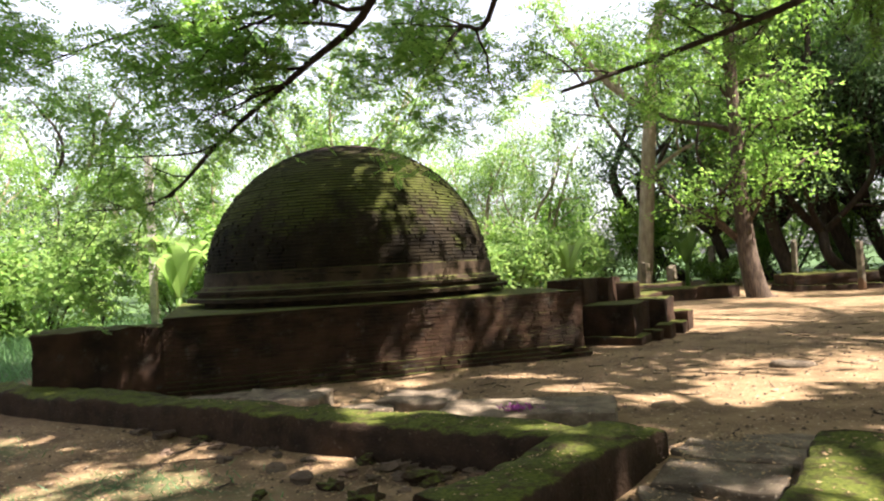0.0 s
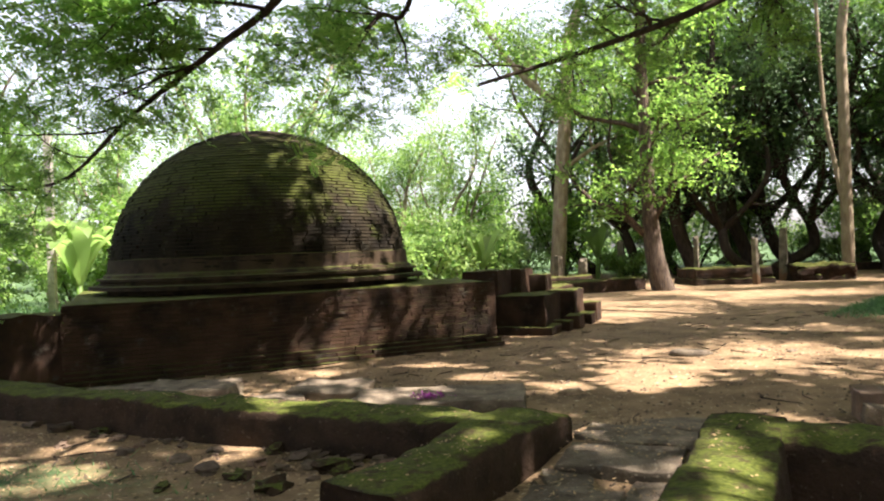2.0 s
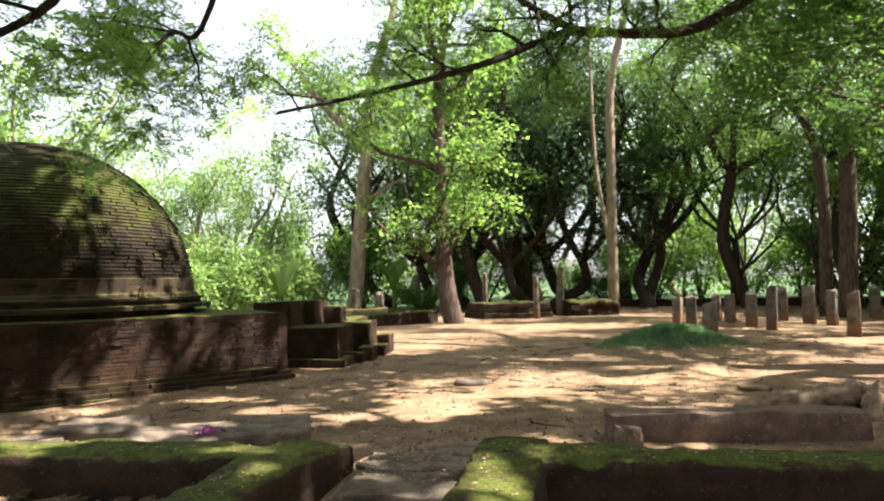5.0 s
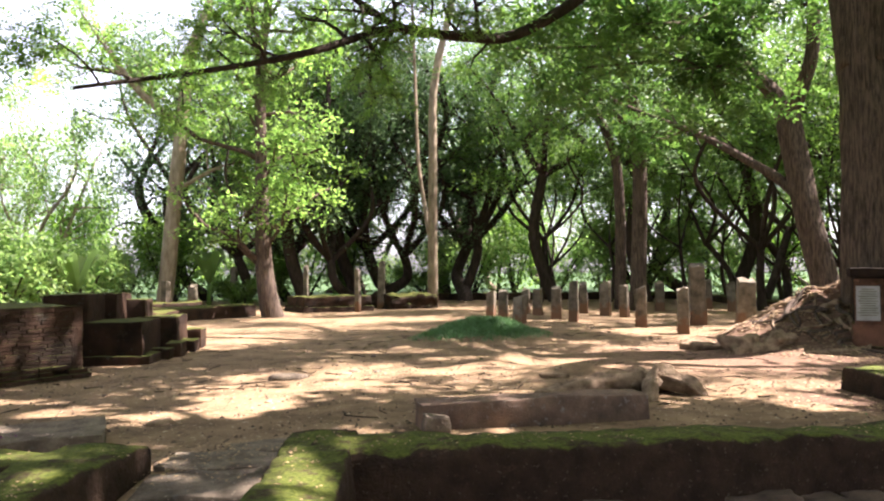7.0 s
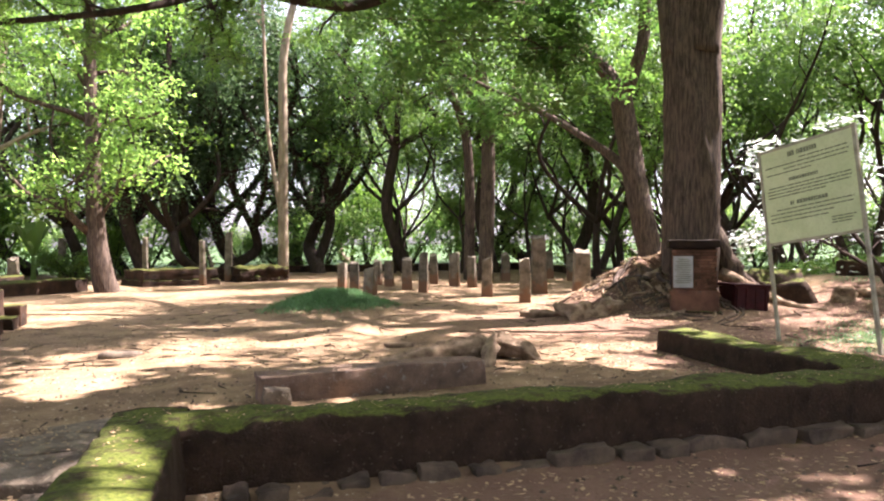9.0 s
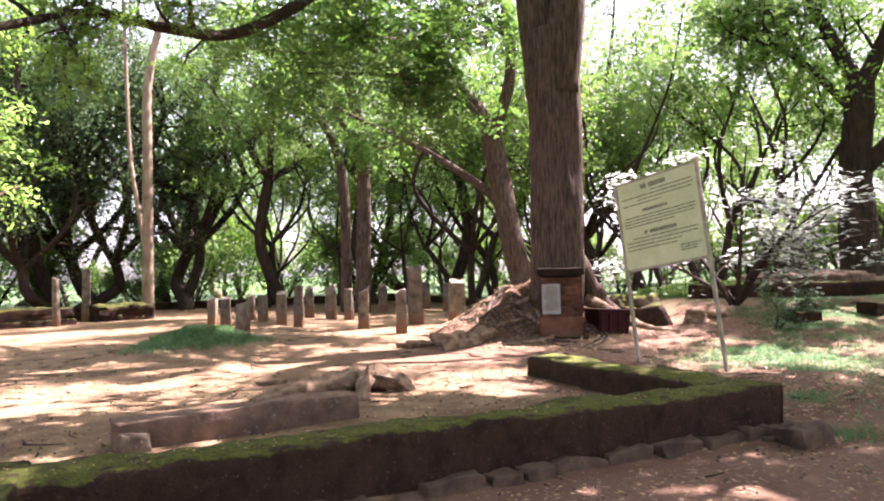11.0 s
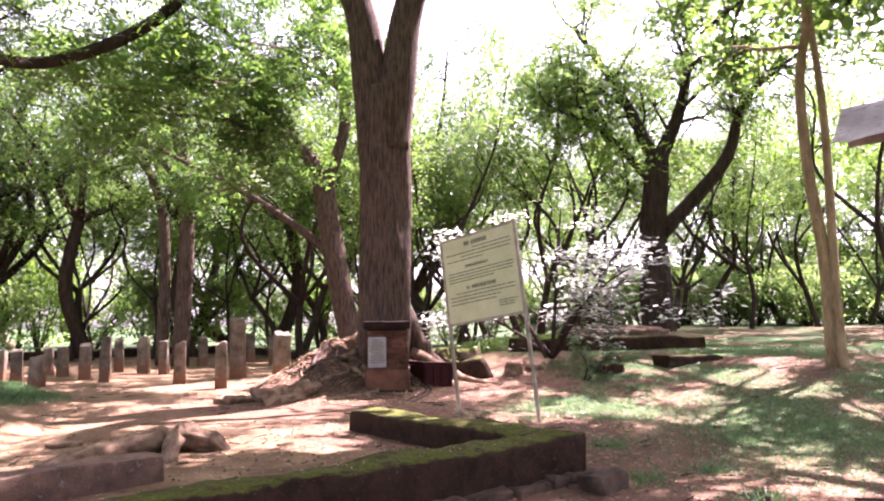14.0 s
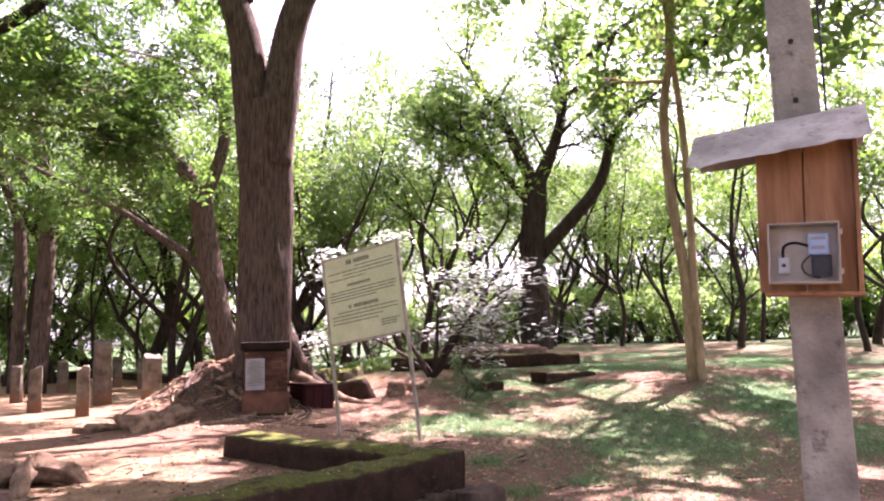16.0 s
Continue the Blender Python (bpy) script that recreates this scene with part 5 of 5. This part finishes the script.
KINDS = [
    standard_tree("dark forest tree with crooked limbs", 31, 11, 0.18, M_BARK_DARK, M_LEAF_MID, 3, 0.06, 0.3, 0.45, 0.35, levels=((6, 2.6), (4, 1.2)), per_tip=16, spread=0.4, length=0.22, width=0.1, bare=False, **FOREST),
    standard_tree("dark forest tree with many crooked limbs", 32, 10, 0.15, M_BARK_DARK, M_LEAF_MID, 4, 0.08, 0.22, 0.5, 0.4, levels=((5, 2.4), (4, 1.1)), per_tip=16, spread=0.38, length=0.2, width=0.095, bare=False, **FOREST),
    standard_tree("slim crooked forest tree", 33, 9, 0.11, M_BARK_DARK, M_LEAF, 3, 0.1, 0.35, 0.4, 0.3, levels=((6, 2.2), (4, 1.0)), per_tip=16, spread=0.36, length=0.2, width=0.09, bare=False, **FOREST),
    standard_tree("dense dark green forest tree", 34, 14, 0.33, M_BARK_DARK, M_LEAF_DARK, 6, 0.04, 0.2, 0.33, 0.15, levels=((7, 2.8), (5, 1.4)), per_tip=13, spread=0.55, length=0.26, width=0.12, flat=0.8, droop=-0.1, bare=False, **FOREST),
    standard_tree("bright green sunlit tree", 35, 10, 0.2, M_BARK_PALE, M_LEAF_YELLOW, 5, 0.05, 0.15, 0.4, 0.25, levels=((6, 2.4), (4, 1.2)), per_tip=16, spread=0.46, length=0.24, width=0.1, flat=0.7, bare=False, **FOREST),
]


TALL = [standard_tree("tall dark tree with a straight trunk", 36, 14, 0.34, M_BARK_DARK, M_LEAF_RAIN, 4, 0.03, 0.5, 0.35, 0.25, levels=((6, 2.8), (4, 1.4)), per_tip=12, spread=0.45, length=0.24, width=0.11, bare=False, **FOREST)]


def shrub(label, seed, height, wide, leaf, per_tip, length, width, stems=7):
    rng = np.random.default_rng(seed)
    limbs = []
    for k in range(stems):
        a = k * 6.28 / stems + rng.uniform(-0.4, 0.4)
        o = np.array((math.cos(a), math.sin(a), 0)) * wide * rng.uniform(0.4, 1.0)
        limbs.append(([(0, 0, -0.1), o * 0.4 + (0, 0, height * 0.4), o * 0.8 + (0, 0, height * 0.75), o + (0, 0, height * rng.uniform(0.8, 1.1))], 0.04, 0.012, 0.1))
    return tree(label, limbs, seed, M_BARK_DARK, leaf, levels=((6, height * 0.35),), droop=-0.1, per_tip=per_tip, spread=height * 0.1, length=length, width=width, flat=0.7, name="shrub", category="shrub", group="undergrowth", bare=False, broken=0)


def banana(label, seed):
    """A banana plant: a fleshy stem and long arching blades with a midrib fold."""
    rng = np.random.default_rng(seed)
    root = thing("banana_plant", label, "plant", None, "banana plants")
    part("stem", tube([(0, 0, -0.1), (0.02, 0, 0.6), (0, 0.02, 1.3)], [0.12, 0.1, 0.07], 10), M_LEAF_YELLOW, root, "", True)
    for k in range(8):
        a = k * 2.4 + rng.uniform(-0.3, 0.3)
        up = rng.uniform(0.9, 1.6)
        verts, faces = [], []
        for i in range(10):
            t = i / 9
            r, z = 0.05 + 1.3 * t, 1.1 + up * math.sin(t * 2.2)
            w = 0.24 * math.sin(math.pi * min(1, t * 0.93 + 0.07)) ** 0.6
            for sgn, dz in ((-1, 0.07), (0, 0), (1, 0.07)):
                verts.append((r * math.cos(a) - sgn * w * math.sin(a), r * math.sin(a) + sgn * w * math.cos(a), z + dz * (w / 0.24)))
        for i in range(9):
            for j in range(2):
                faces.append((i * 3 + j, i * 3 + j + 1, i * 3 + j + 4, i * 3 + j + 3))
        part("leaf", (verts, faces), M_LEAF_YELLOW, root, "", True)
    return root


SHRUBS = [
    shrub("lush bright green shrub in the undergrowth", 51, 2.2, 1.6, M_LEAF_YELLOW, 15, 0.2, 0.09),
    shrub("dense green shrub in the undergrowth", 52, 3.0, 1.8, M_LEAF, 15, 0.21, 0.095),
    shrub("low green bush at the wood's edge", 53, 1.3, 1.5, M_LEAF_MID, 13, 0.17, 0.08),
]
prng = random.Random(5)


TALL_AT = ((16.4, 33.5), (20.3, 35.0), (25.2, 31.5), (27.4, 26.5), (30.8, 23.2), (33.5, 20.0))


def plant_out(kinds, places, lo, hi):
    """Sets each kind at its first place and copies of it at the others."""
    used = set()
    for x, y, k in places:
        size = prng.uniform(lo, hi) * (0.62 if (x < -8 and y > 10 or x == 4) and kinds is KINDS else 1.0)
        m = pose(x, y, ground_height(x, y) - 0.1, 0, 0, prng.uniform(0, 360)) @ Matrix.Scale(size, 4)
        if k not in used:
            used.add(k)
            kinds[k].matrix_world = m
        else:
            copy_thing(kinds[k], m).matrix_basis = m


# dense trees (3) behind the camera are unseen, added to block sky light
plant_out(KINDS, [(-14, 34, 4), (-9, 30, 4), (-4, 33, 4), (1, 36, 4), (4, 42, 4), (-17, 25, 4), (-12, 24, 2), (14, 42, 3), (17, 37, 3), (21, 34, 3), (25, 31, 3), (28, 37, 3), (30, 29, 0), (33, 25, 1), (31, 21, 2), (35, 18, 0), (29, 24, 2), (36, 13, 1), (33, 9, 2), (38, 8, 0), (36, 3, 1), (40, -2, 0), (37, -6, 1), (34, -9, 2), (41, -9, 1), (30, -12, 0), (26, -14, 2), (44, 4, 1), (46, 12, 0), (45, 20, 1), (40, 26, 2), (42, 34, 0), (35, 40, 1), (27, 46, 0), (18, 50, 1), (-3, 48, 4), (-14, 50, 4), (-22, 42, 4), (-22, 30, 4), (-26, 20, 4), (50, -12, 0), (55, 0, 3), (56, 22, 1), (50, 38, 0), (-30, 50, 3), (38, -16, 1), (27.5, 7.5, 1), (28, 12, 2), (32, 15, 2), (27, 9, 1), (34, 6, 1), (9, -12, 0), (18, -13, 0), (24, -19, 3), (-12, 2, 0), (-9, -9, 1), (13, 30, 2), (47, -4, 1), (52, 8, 0), (38, 20, 1), (33, -3, 2), (36, 0, 1), (29, -7, 2), (32, 3.5, 2), (34, -14, 1), (27, -10.5, 2), (43, -5, 1), (39, 5, 2), (40, 12, 1), (36, 22, 2), (37, 16, 1), (42, 16, 0), (32, 32, 1), (27, 27, 2), (46, 0, 1), (44, 27, 1), (48, 8, 2), (50, 15, 0), (48, -8, 1), (23, 36, 3), (19, 33, 3), (15, 38, 3), (0, -14, 3), (-9, -14, 3), (6, -17, 3), (-15, -5, 3), (14, -19, 3), (-16, 4, 3), (-4, -19, 3), (29.5, 16, 0), (31, 18.5, 0), (27.5, 15, 1), (33, 12.5, 0), (6, 47, 4), (38, 14, 3), (37, 25, 3)], 0.85, 1.25)
plant_out(TALL, [(x, y, 0) for x, y in TALL_AT], 0.85, 1.15)
far_ring = []
for k in range(34):
    a = math.radians(-32 + k * 4.5)
    r = prng.uniform(58, 85)
    if 74 < math.degrees(a) < 86:
        continue
    far_ring.append((r * math.cos(a), r * math.sin(a), (0, 3, 4, 1)[k % 4]))
for x, y, k in far_ring:
    m = pose(x, y, ground_height(x, y) - 0.6, 0, 0, prng.uniform(0, 360)) @ Matrix.Scale(prng.uniform(1.2, 1.7), 4)
    copy_thing(KINDS[k], m).matrix_basis = m
places = [(-13, 20, 0), (-11, 22.5, 1), (-9.5, 25, 0), (-7, 24, 1), (-6, 27, 0), (-3, 26, 1), (0, 27, 0), (2.5, 25, 0), (3.5, 29, 1), (6, 33, 0), (-15, 16, 1), (-13, 13, 0), (-16, 27, 1), (7.5, 38, 0), (11, 38, 1), (13, 33, 2), (16, 36, 1), (21, 38, 1), (26, 36, 2), (-18, 20, 0), (-1.5, 31, 1), (-10.5, 18.5, 0), (-11.5, 16, 2)]
for k in range(46):
    a = math.radians(-35 + k * 3.3)
    r = prng.uniform(40, 62)
    places.append((r * math.cos(a), r * math.sin(a), k % 2))
for k in range(28):
    a = math.radians(-34 + k * 1.6)
    r = prng.uniform(43, 58)
    places.append((r * math.cos(a), r * math.sin(a), (k * 2) % 3))
plant_out(SHRUBS, places[:23], 0.8, 1.4)
for x, y, k in places[23:]:
    m = pose(x, y, ground_height(x, y) - 0.1, 0, 0, prng.uniform(0, 360)) @ Matrix.Scale(prng.uniform(1.2, 2.0), 4)
    copy_thing(SHRUBS[k], m).matrix_basis = m
first = banana("banana plant with long arching green leaves", 61)
first.matrix_world = pose(-7.6, 20.5, 0, 0, 0, 30)
for x, y, r, q in ((-8.4, 22.6, 110, 1.2), (-6.6, 22.0, 200, 1.0), (3.2, 27.5, 70, 0.9), (12.0, 35.0, 10, 1.0), (4.8, 26.5, 250, 0.9)):
    m = pose(x, y, 0, 0, 0, r) @ Matrix.Scale(q, 4)
    copy_thing(first, m).matrix_basis = m

# the bush's shine in the sun is painted by its near-white leaves
glint_bush = tree("sprawling bush, sun glints put into its near-white leaf colours", [
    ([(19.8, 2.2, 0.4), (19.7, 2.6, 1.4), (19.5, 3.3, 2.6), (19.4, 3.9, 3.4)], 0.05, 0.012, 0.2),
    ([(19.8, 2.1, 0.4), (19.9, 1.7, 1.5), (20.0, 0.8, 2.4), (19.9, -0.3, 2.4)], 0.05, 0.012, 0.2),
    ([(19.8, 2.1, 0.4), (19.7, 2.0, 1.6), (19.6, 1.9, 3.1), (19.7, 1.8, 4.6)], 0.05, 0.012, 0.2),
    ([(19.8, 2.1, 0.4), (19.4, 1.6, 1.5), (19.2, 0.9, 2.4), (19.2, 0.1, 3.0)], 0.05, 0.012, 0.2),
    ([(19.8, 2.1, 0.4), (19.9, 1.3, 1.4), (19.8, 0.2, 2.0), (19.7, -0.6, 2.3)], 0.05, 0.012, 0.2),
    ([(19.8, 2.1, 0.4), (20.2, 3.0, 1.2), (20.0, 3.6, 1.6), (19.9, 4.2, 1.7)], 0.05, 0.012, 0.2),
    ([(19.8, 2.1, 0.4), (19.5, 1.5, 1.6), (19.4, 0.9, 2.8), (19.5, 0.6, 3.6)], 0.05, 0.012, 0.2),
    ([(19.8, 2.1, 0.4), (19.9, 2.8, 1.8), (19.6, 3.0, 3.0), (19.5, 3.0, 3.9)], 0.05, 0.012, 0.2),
], 71, M_BARK_DARK, M_LEAF_GLINT, ((9, 1.3), (5, 0.6)), -0.12, 4, 0.13, 0.2, 0.08, 0.2, "silver_bush", "", "bush", 0.25)
glint_bush.matrix_world = pose(0, 0.1, 0.2) @ Matrix.Diagonal((1, 1.3, 0.95, 1))
tree("small dark shrub growing by the signboard", [
    ([(16.9, 1.6, 0.1), (16.8, 1.5, 0.6), (16.7, 1.7, 1.0)], 0.02, 0.006, 0.1),
    ([(16.9, 1.6, 0.1), (17.0, 1.3, 0.5), (17.0, 1.1, 0.8)], 0.02, 0.006, 0.1),
], 72, M_BARK_DARK, M_LEAF_DARK, ((8, 0.4), (4, 0.2)), 0.0, 6, 0.05, 0.07, 0.03, 0.5, "small_shrub", "", "shrub")

# ---- grass, fallen leaves ----
grng = np.random.default_rng(7)


def scatter(n, x0, x1, y0, y1, accept, lift=0.0):
    out = []
    while len(out) < n:
        x, y = grng.uniform(x0, x1), grng.uniform(y0, y1)
        if grng.random() < accept(x, y):
            out.append((x, y, ground_height(x, y) + lift))
    return out


def grass_patch(label, n, x0, x1, y0, y1, accept, height, width):
    ob = part("grass", blades("grass", scatter(n, x0, x1, y0, y1, accept), grng, height, width, M_GRASS), M_GRASS, None, "", False, "stuff")
    return tagged(ob, label, "grass", "", "stuff")


def heap_only(x, y):
    return max(0.0, math.exp(-(((x - 11.2) / 1.45) ** 2 + ((y - 12.4) / 1.05) ** 2)) * 1.4 - 0.25)


grass_patch("short green grass covering the low heap", 7000, 9, 13.5, 10.5, 14.5, heap_only, 0.085, 0.008)
grass_patch("thin patchy grass on the shaded ground", 60000, 6.5, 26, -7, 4.5, lambda x, y: grassiness(x, y) ** 1.5, 0.035, 0.007)
grass_patch("tufts of grass by the low wall", 2500, -9, 0, 2, 9, lambda x, y: grassiness(x, y) if 0.515 * x + 0.857 * y < 4.6 else 0, 0.06, 0.006)
grass_patch("tall sunlit grass beyond the ruins", 9000, -22, -6.5, 8, 26, lambda x, y: 1.0 if x < -7 - 0.1 * abs(y - 15) else 0.1, 0.5, 0.014)


def fallen(label, n, x0, x1, y0, y1, accept, size, lift=0.006):
    pts = scatter(n, x0, x1, y0, y1, accept, lift)
    ob = part("fallen_leaves", leaf_mesh("fallen_leaves", pts, grng, size, size * 0.5, M_LITTER, 0.12), M_LITTER, None, "", False, "stuff")
    return tagged(ob, label, "leaves", "", "stuff")


fallen("dry brown fallen leaves on the shaded ground", 32000, 2, 22, -6, 4.5, lambda x, y: 0.9 * max(step(5.0, 4.5, 0.515 * x + 0.857 * y), step(4.0, 2.5, y) * step(8.5, 9.5, x)) * step(26, 12, x), 0.065)
fallen("larger pale dry leaves between the sign and the footings", 7000, 8.5, 20, -4, 5, lambda x, y: 0.25 + 0.75 * step(0.35, 0.05, grassiness(x, y)) * step(-2.5, 0.5, y), 0.095)
fallen("dry leaves on the root mound", 12000, 13, 19, 3.5, 10, lambda x, y: math.exp(-((x - 15.4) ** 2 + (y - 6.6) ** 2) / 3.5), 0.1)
fallen("dry leaf crumbs on the entry's paving stones", 700, 1.2, 3.6, 2.6, 5.9, lambda x, y: 1.0 if -0.72 < 0.857 * x - 0.515 * y < 0.12 else 0.0, 0.04, 0.055)
fallen("scattered dry leaves on the clearing", 20000, -3, 16, 5, 20, lambda x, y: 0.25 + 0.75 * step(8.5, 5.6, 0.515 * x + 0.857 * y), 0.042)
fallen("dry leaves and crumbs before the wall", 12000, -8, 2, 2.5, 8, lambda x, y: 1.0 if 0.515 * x + 0.857 * y < 4.7 else 0.0, 0.05)


weeds = part("low_weeds", leaf_mesh("low_weeds", scatter(22000, 7, 24, -7, 4.5, lambda x, y: grassiness(x, y), 0.012), grng, 0.06, 0.026, M_GRASS, 0.45), M_GRASS, None, "", False, "stuff")
tagged(weeds, "small low weeds among the grass and litter", "weeds", "", "stuff")
ferns = part("green_weeds", leaf_mesh("green_weeds", [(x, y, z + grng.uniform(0.02, 0.4)) for x, y, z in scatter(2600, 22.9, 25.5, 2.6, 7.0, lambda x, y: 0.3 + 0.7 * noise.noise((x * 2, y * 2, 1)))], grng, 0.14, 0.06, M_LEAF_SUN, 0.5), M_LEAF_SUN, None, "", False, "stuff")
tagged(ferns, "bright green weeds growing behind the ruined footing", "weeds", "", "stuff")
tuft_spots = []
for x, y in ((8.9, -0.2), (9.6, -0.9), (10.2, 0.3), (11.4, -1.2), (8.2, -1.3), (12.5, 0.6), (15.8, 0.4), (14.2, 1.9), (10.8, 1.6), (13.0, -2.6)):
    for p in grng.normal((x, y), (0.13, 0.13), (150, 2)):
        tuft_spots.append((p[0], p[1], ground_height(p[0], p[1])))
tufts = part("grass_tufts", blades("grass_tufts", tuft_spots, grng, 0.1, 0.006, M_GRASS), M_GRASS, None, "", False, "stuff")
tagged(tufts, "small tufts of green grass in the leaf litter", "grass", "", "stuff")
for k in range(26):
    x, y, q = rk.uniform(7.8, 21), rk.uniform(-4, 3.4), rk.uniform(0.03, 0.11)
    ob = part("earth_clod", rock(q, q * 0.75, q * 0.45, 700 + k, 2, 0.6), (M_REDSTONE, M_ROOT, M_FOOT)[k % 3], None, "", True)
    ob.matrix_world = pose(x, y, ground_height(x, y) + q * 0.1, 0, 0, k * 67)
    tagged(ob, "small reddish clod among the fallen leaves", "clod", "clods in the litter")


def stick_pile(n, x0, x1, y0, y1, rng):
    """Twigs lying about, each a thin three-sided stick."""
    out = []
    for k in range(n):
        x, y, a, ln = rng.uniform(x0, x1), rng.uniform(y0, y1), rng.uniform(0, 6.28), rng.uniform(0.1, 0.45)
        pts = []
        for q in range(3):
            px, py = x + math.cos(a + 0.2 * q) * ln * q / 2, y + math.sin(a + 0.2 * q) * ln * q / 2
            pts.append((px, py, ground_height(px, py) + 0.012))
        out.append(tube(pts, [0.009, 0.007, 0.004], 3))
    return joined(out)


def pebble_bed(n, accept, rng):
    """Many little five-cornered stones pressed into the earth."""
    verts, faces = [], []
    while len(verts) < n * 6:
        x, y = rng.uniform(-8, 20), rng.uniform(-4, 20)
        if rng.random() > accept(x, y):
            continue
        z, r, b = ground_height(x, y), rng.uniform(0.008, 0.03), len(verts)
        verts.append((x, y, z + r * rng.uniform(0.5, 0.9)))
        for k in range(5):
            w = r * rng.uniform(0.7, 1.3)
            verts.append((x + w * math.cos(k * 1.257), y + w * math.sin(k * 1.257), z - 0.005))
        faces += [(b, b + 1 + k, b + 1 + (k + 1) % 5) for k in range(5)]
    return verts, faces


twigs = part("twigs", stick_pile(420, -3, 18, -3, 17, random.Random(21)), M_BARK_DARK, None, "", False, "stuff")
tagged(twigs, "thin dry twigs lying about on the earth", "twigs", "", "stuff")
pebbles = part("pebbles", pebble_bed(9000, lambda x, y: 0.3 + 0.7 * step(12, 5, math.hypot(x - 2, y - 4)), random.Random(22)), M_FOOT, None, "", False, "stuff")
tagged(pebbles, "small pebbles and crumbs of brick in the earth", "pebbles", "", "stuff")


def wall_top_leaves():
    pts = []
    for u0, n0, u1, n1, q in ((-6, 5.1, -0.75, 5.1, 260), (-1.42, 3.4, -1.0, 5.3, 140), (0.42, 3.2, 0.49, 5.5, 160), (0.75, 5.18, 7.2, 5.13, 320), (7.2, 8.7, 7.12, 5.4, 160)):
        for k in range(q):
            t = grng.random()
            p = plan(u0 + (u1 - u0) * t + grng.uniform(-0.16, 0.16), n0 + (n1 - n0) * t + grng.uniform(-0.16, 0.16), 0.35 if u0 < 0 else 0.372)
            pts.append(p)
    ob = part("leaf_crumbs", leaf_mesh("leaf_crumbs", pts, grng, 0.03, 0.018, M_LITTER, 0.15), M_LITTER, None, "", False, "stuff")
    tagged(ob, "pale leaf crumbs on the mossy wall tops", "leaves", "", "stuff")


wall_top_leaves()

# ---- single bricks, last ----
def brick_parts(boxes, parent, mat):
    """Each brick an object of its own on one of a few shared meshes."""
    for x0, y0, z0, x1, y1, z1 in boxes:
        key = round((x1 - x0) / 0.03)
        if key not in BRICK_MESHES:
            w = key * 0.03 - 0.002
            bm = box(-w / 2, -0.08, -0.026, w / 2, 0.08, 0.026, 0.005)
            me = bpy.data.meshes.new("brick")
            bm.to_mesh(me)
            bm.free()
            me.materials.append(mat)
            BRICK_MESHES[key] = me
        ob = new("brick", BRICK_MESHES[key])
        ob.parent = parent
        ob.matrix_local = pose((x0 + x1) / 2, y0 + 0.08, (z0 + z1) / 2)


BRICK_MESHES = {}
brick_parts(NEAR_BRICKS, stupa, M_BRICK)
prg = random.Random(12)
PED_BRICKS = brick_courses(-0.425, 0.425, -0.46, 0.6, 1.42, prg)
BRICK_MESHES.clear()
brick_parts(PED_BRICKS, ped, M_PED)
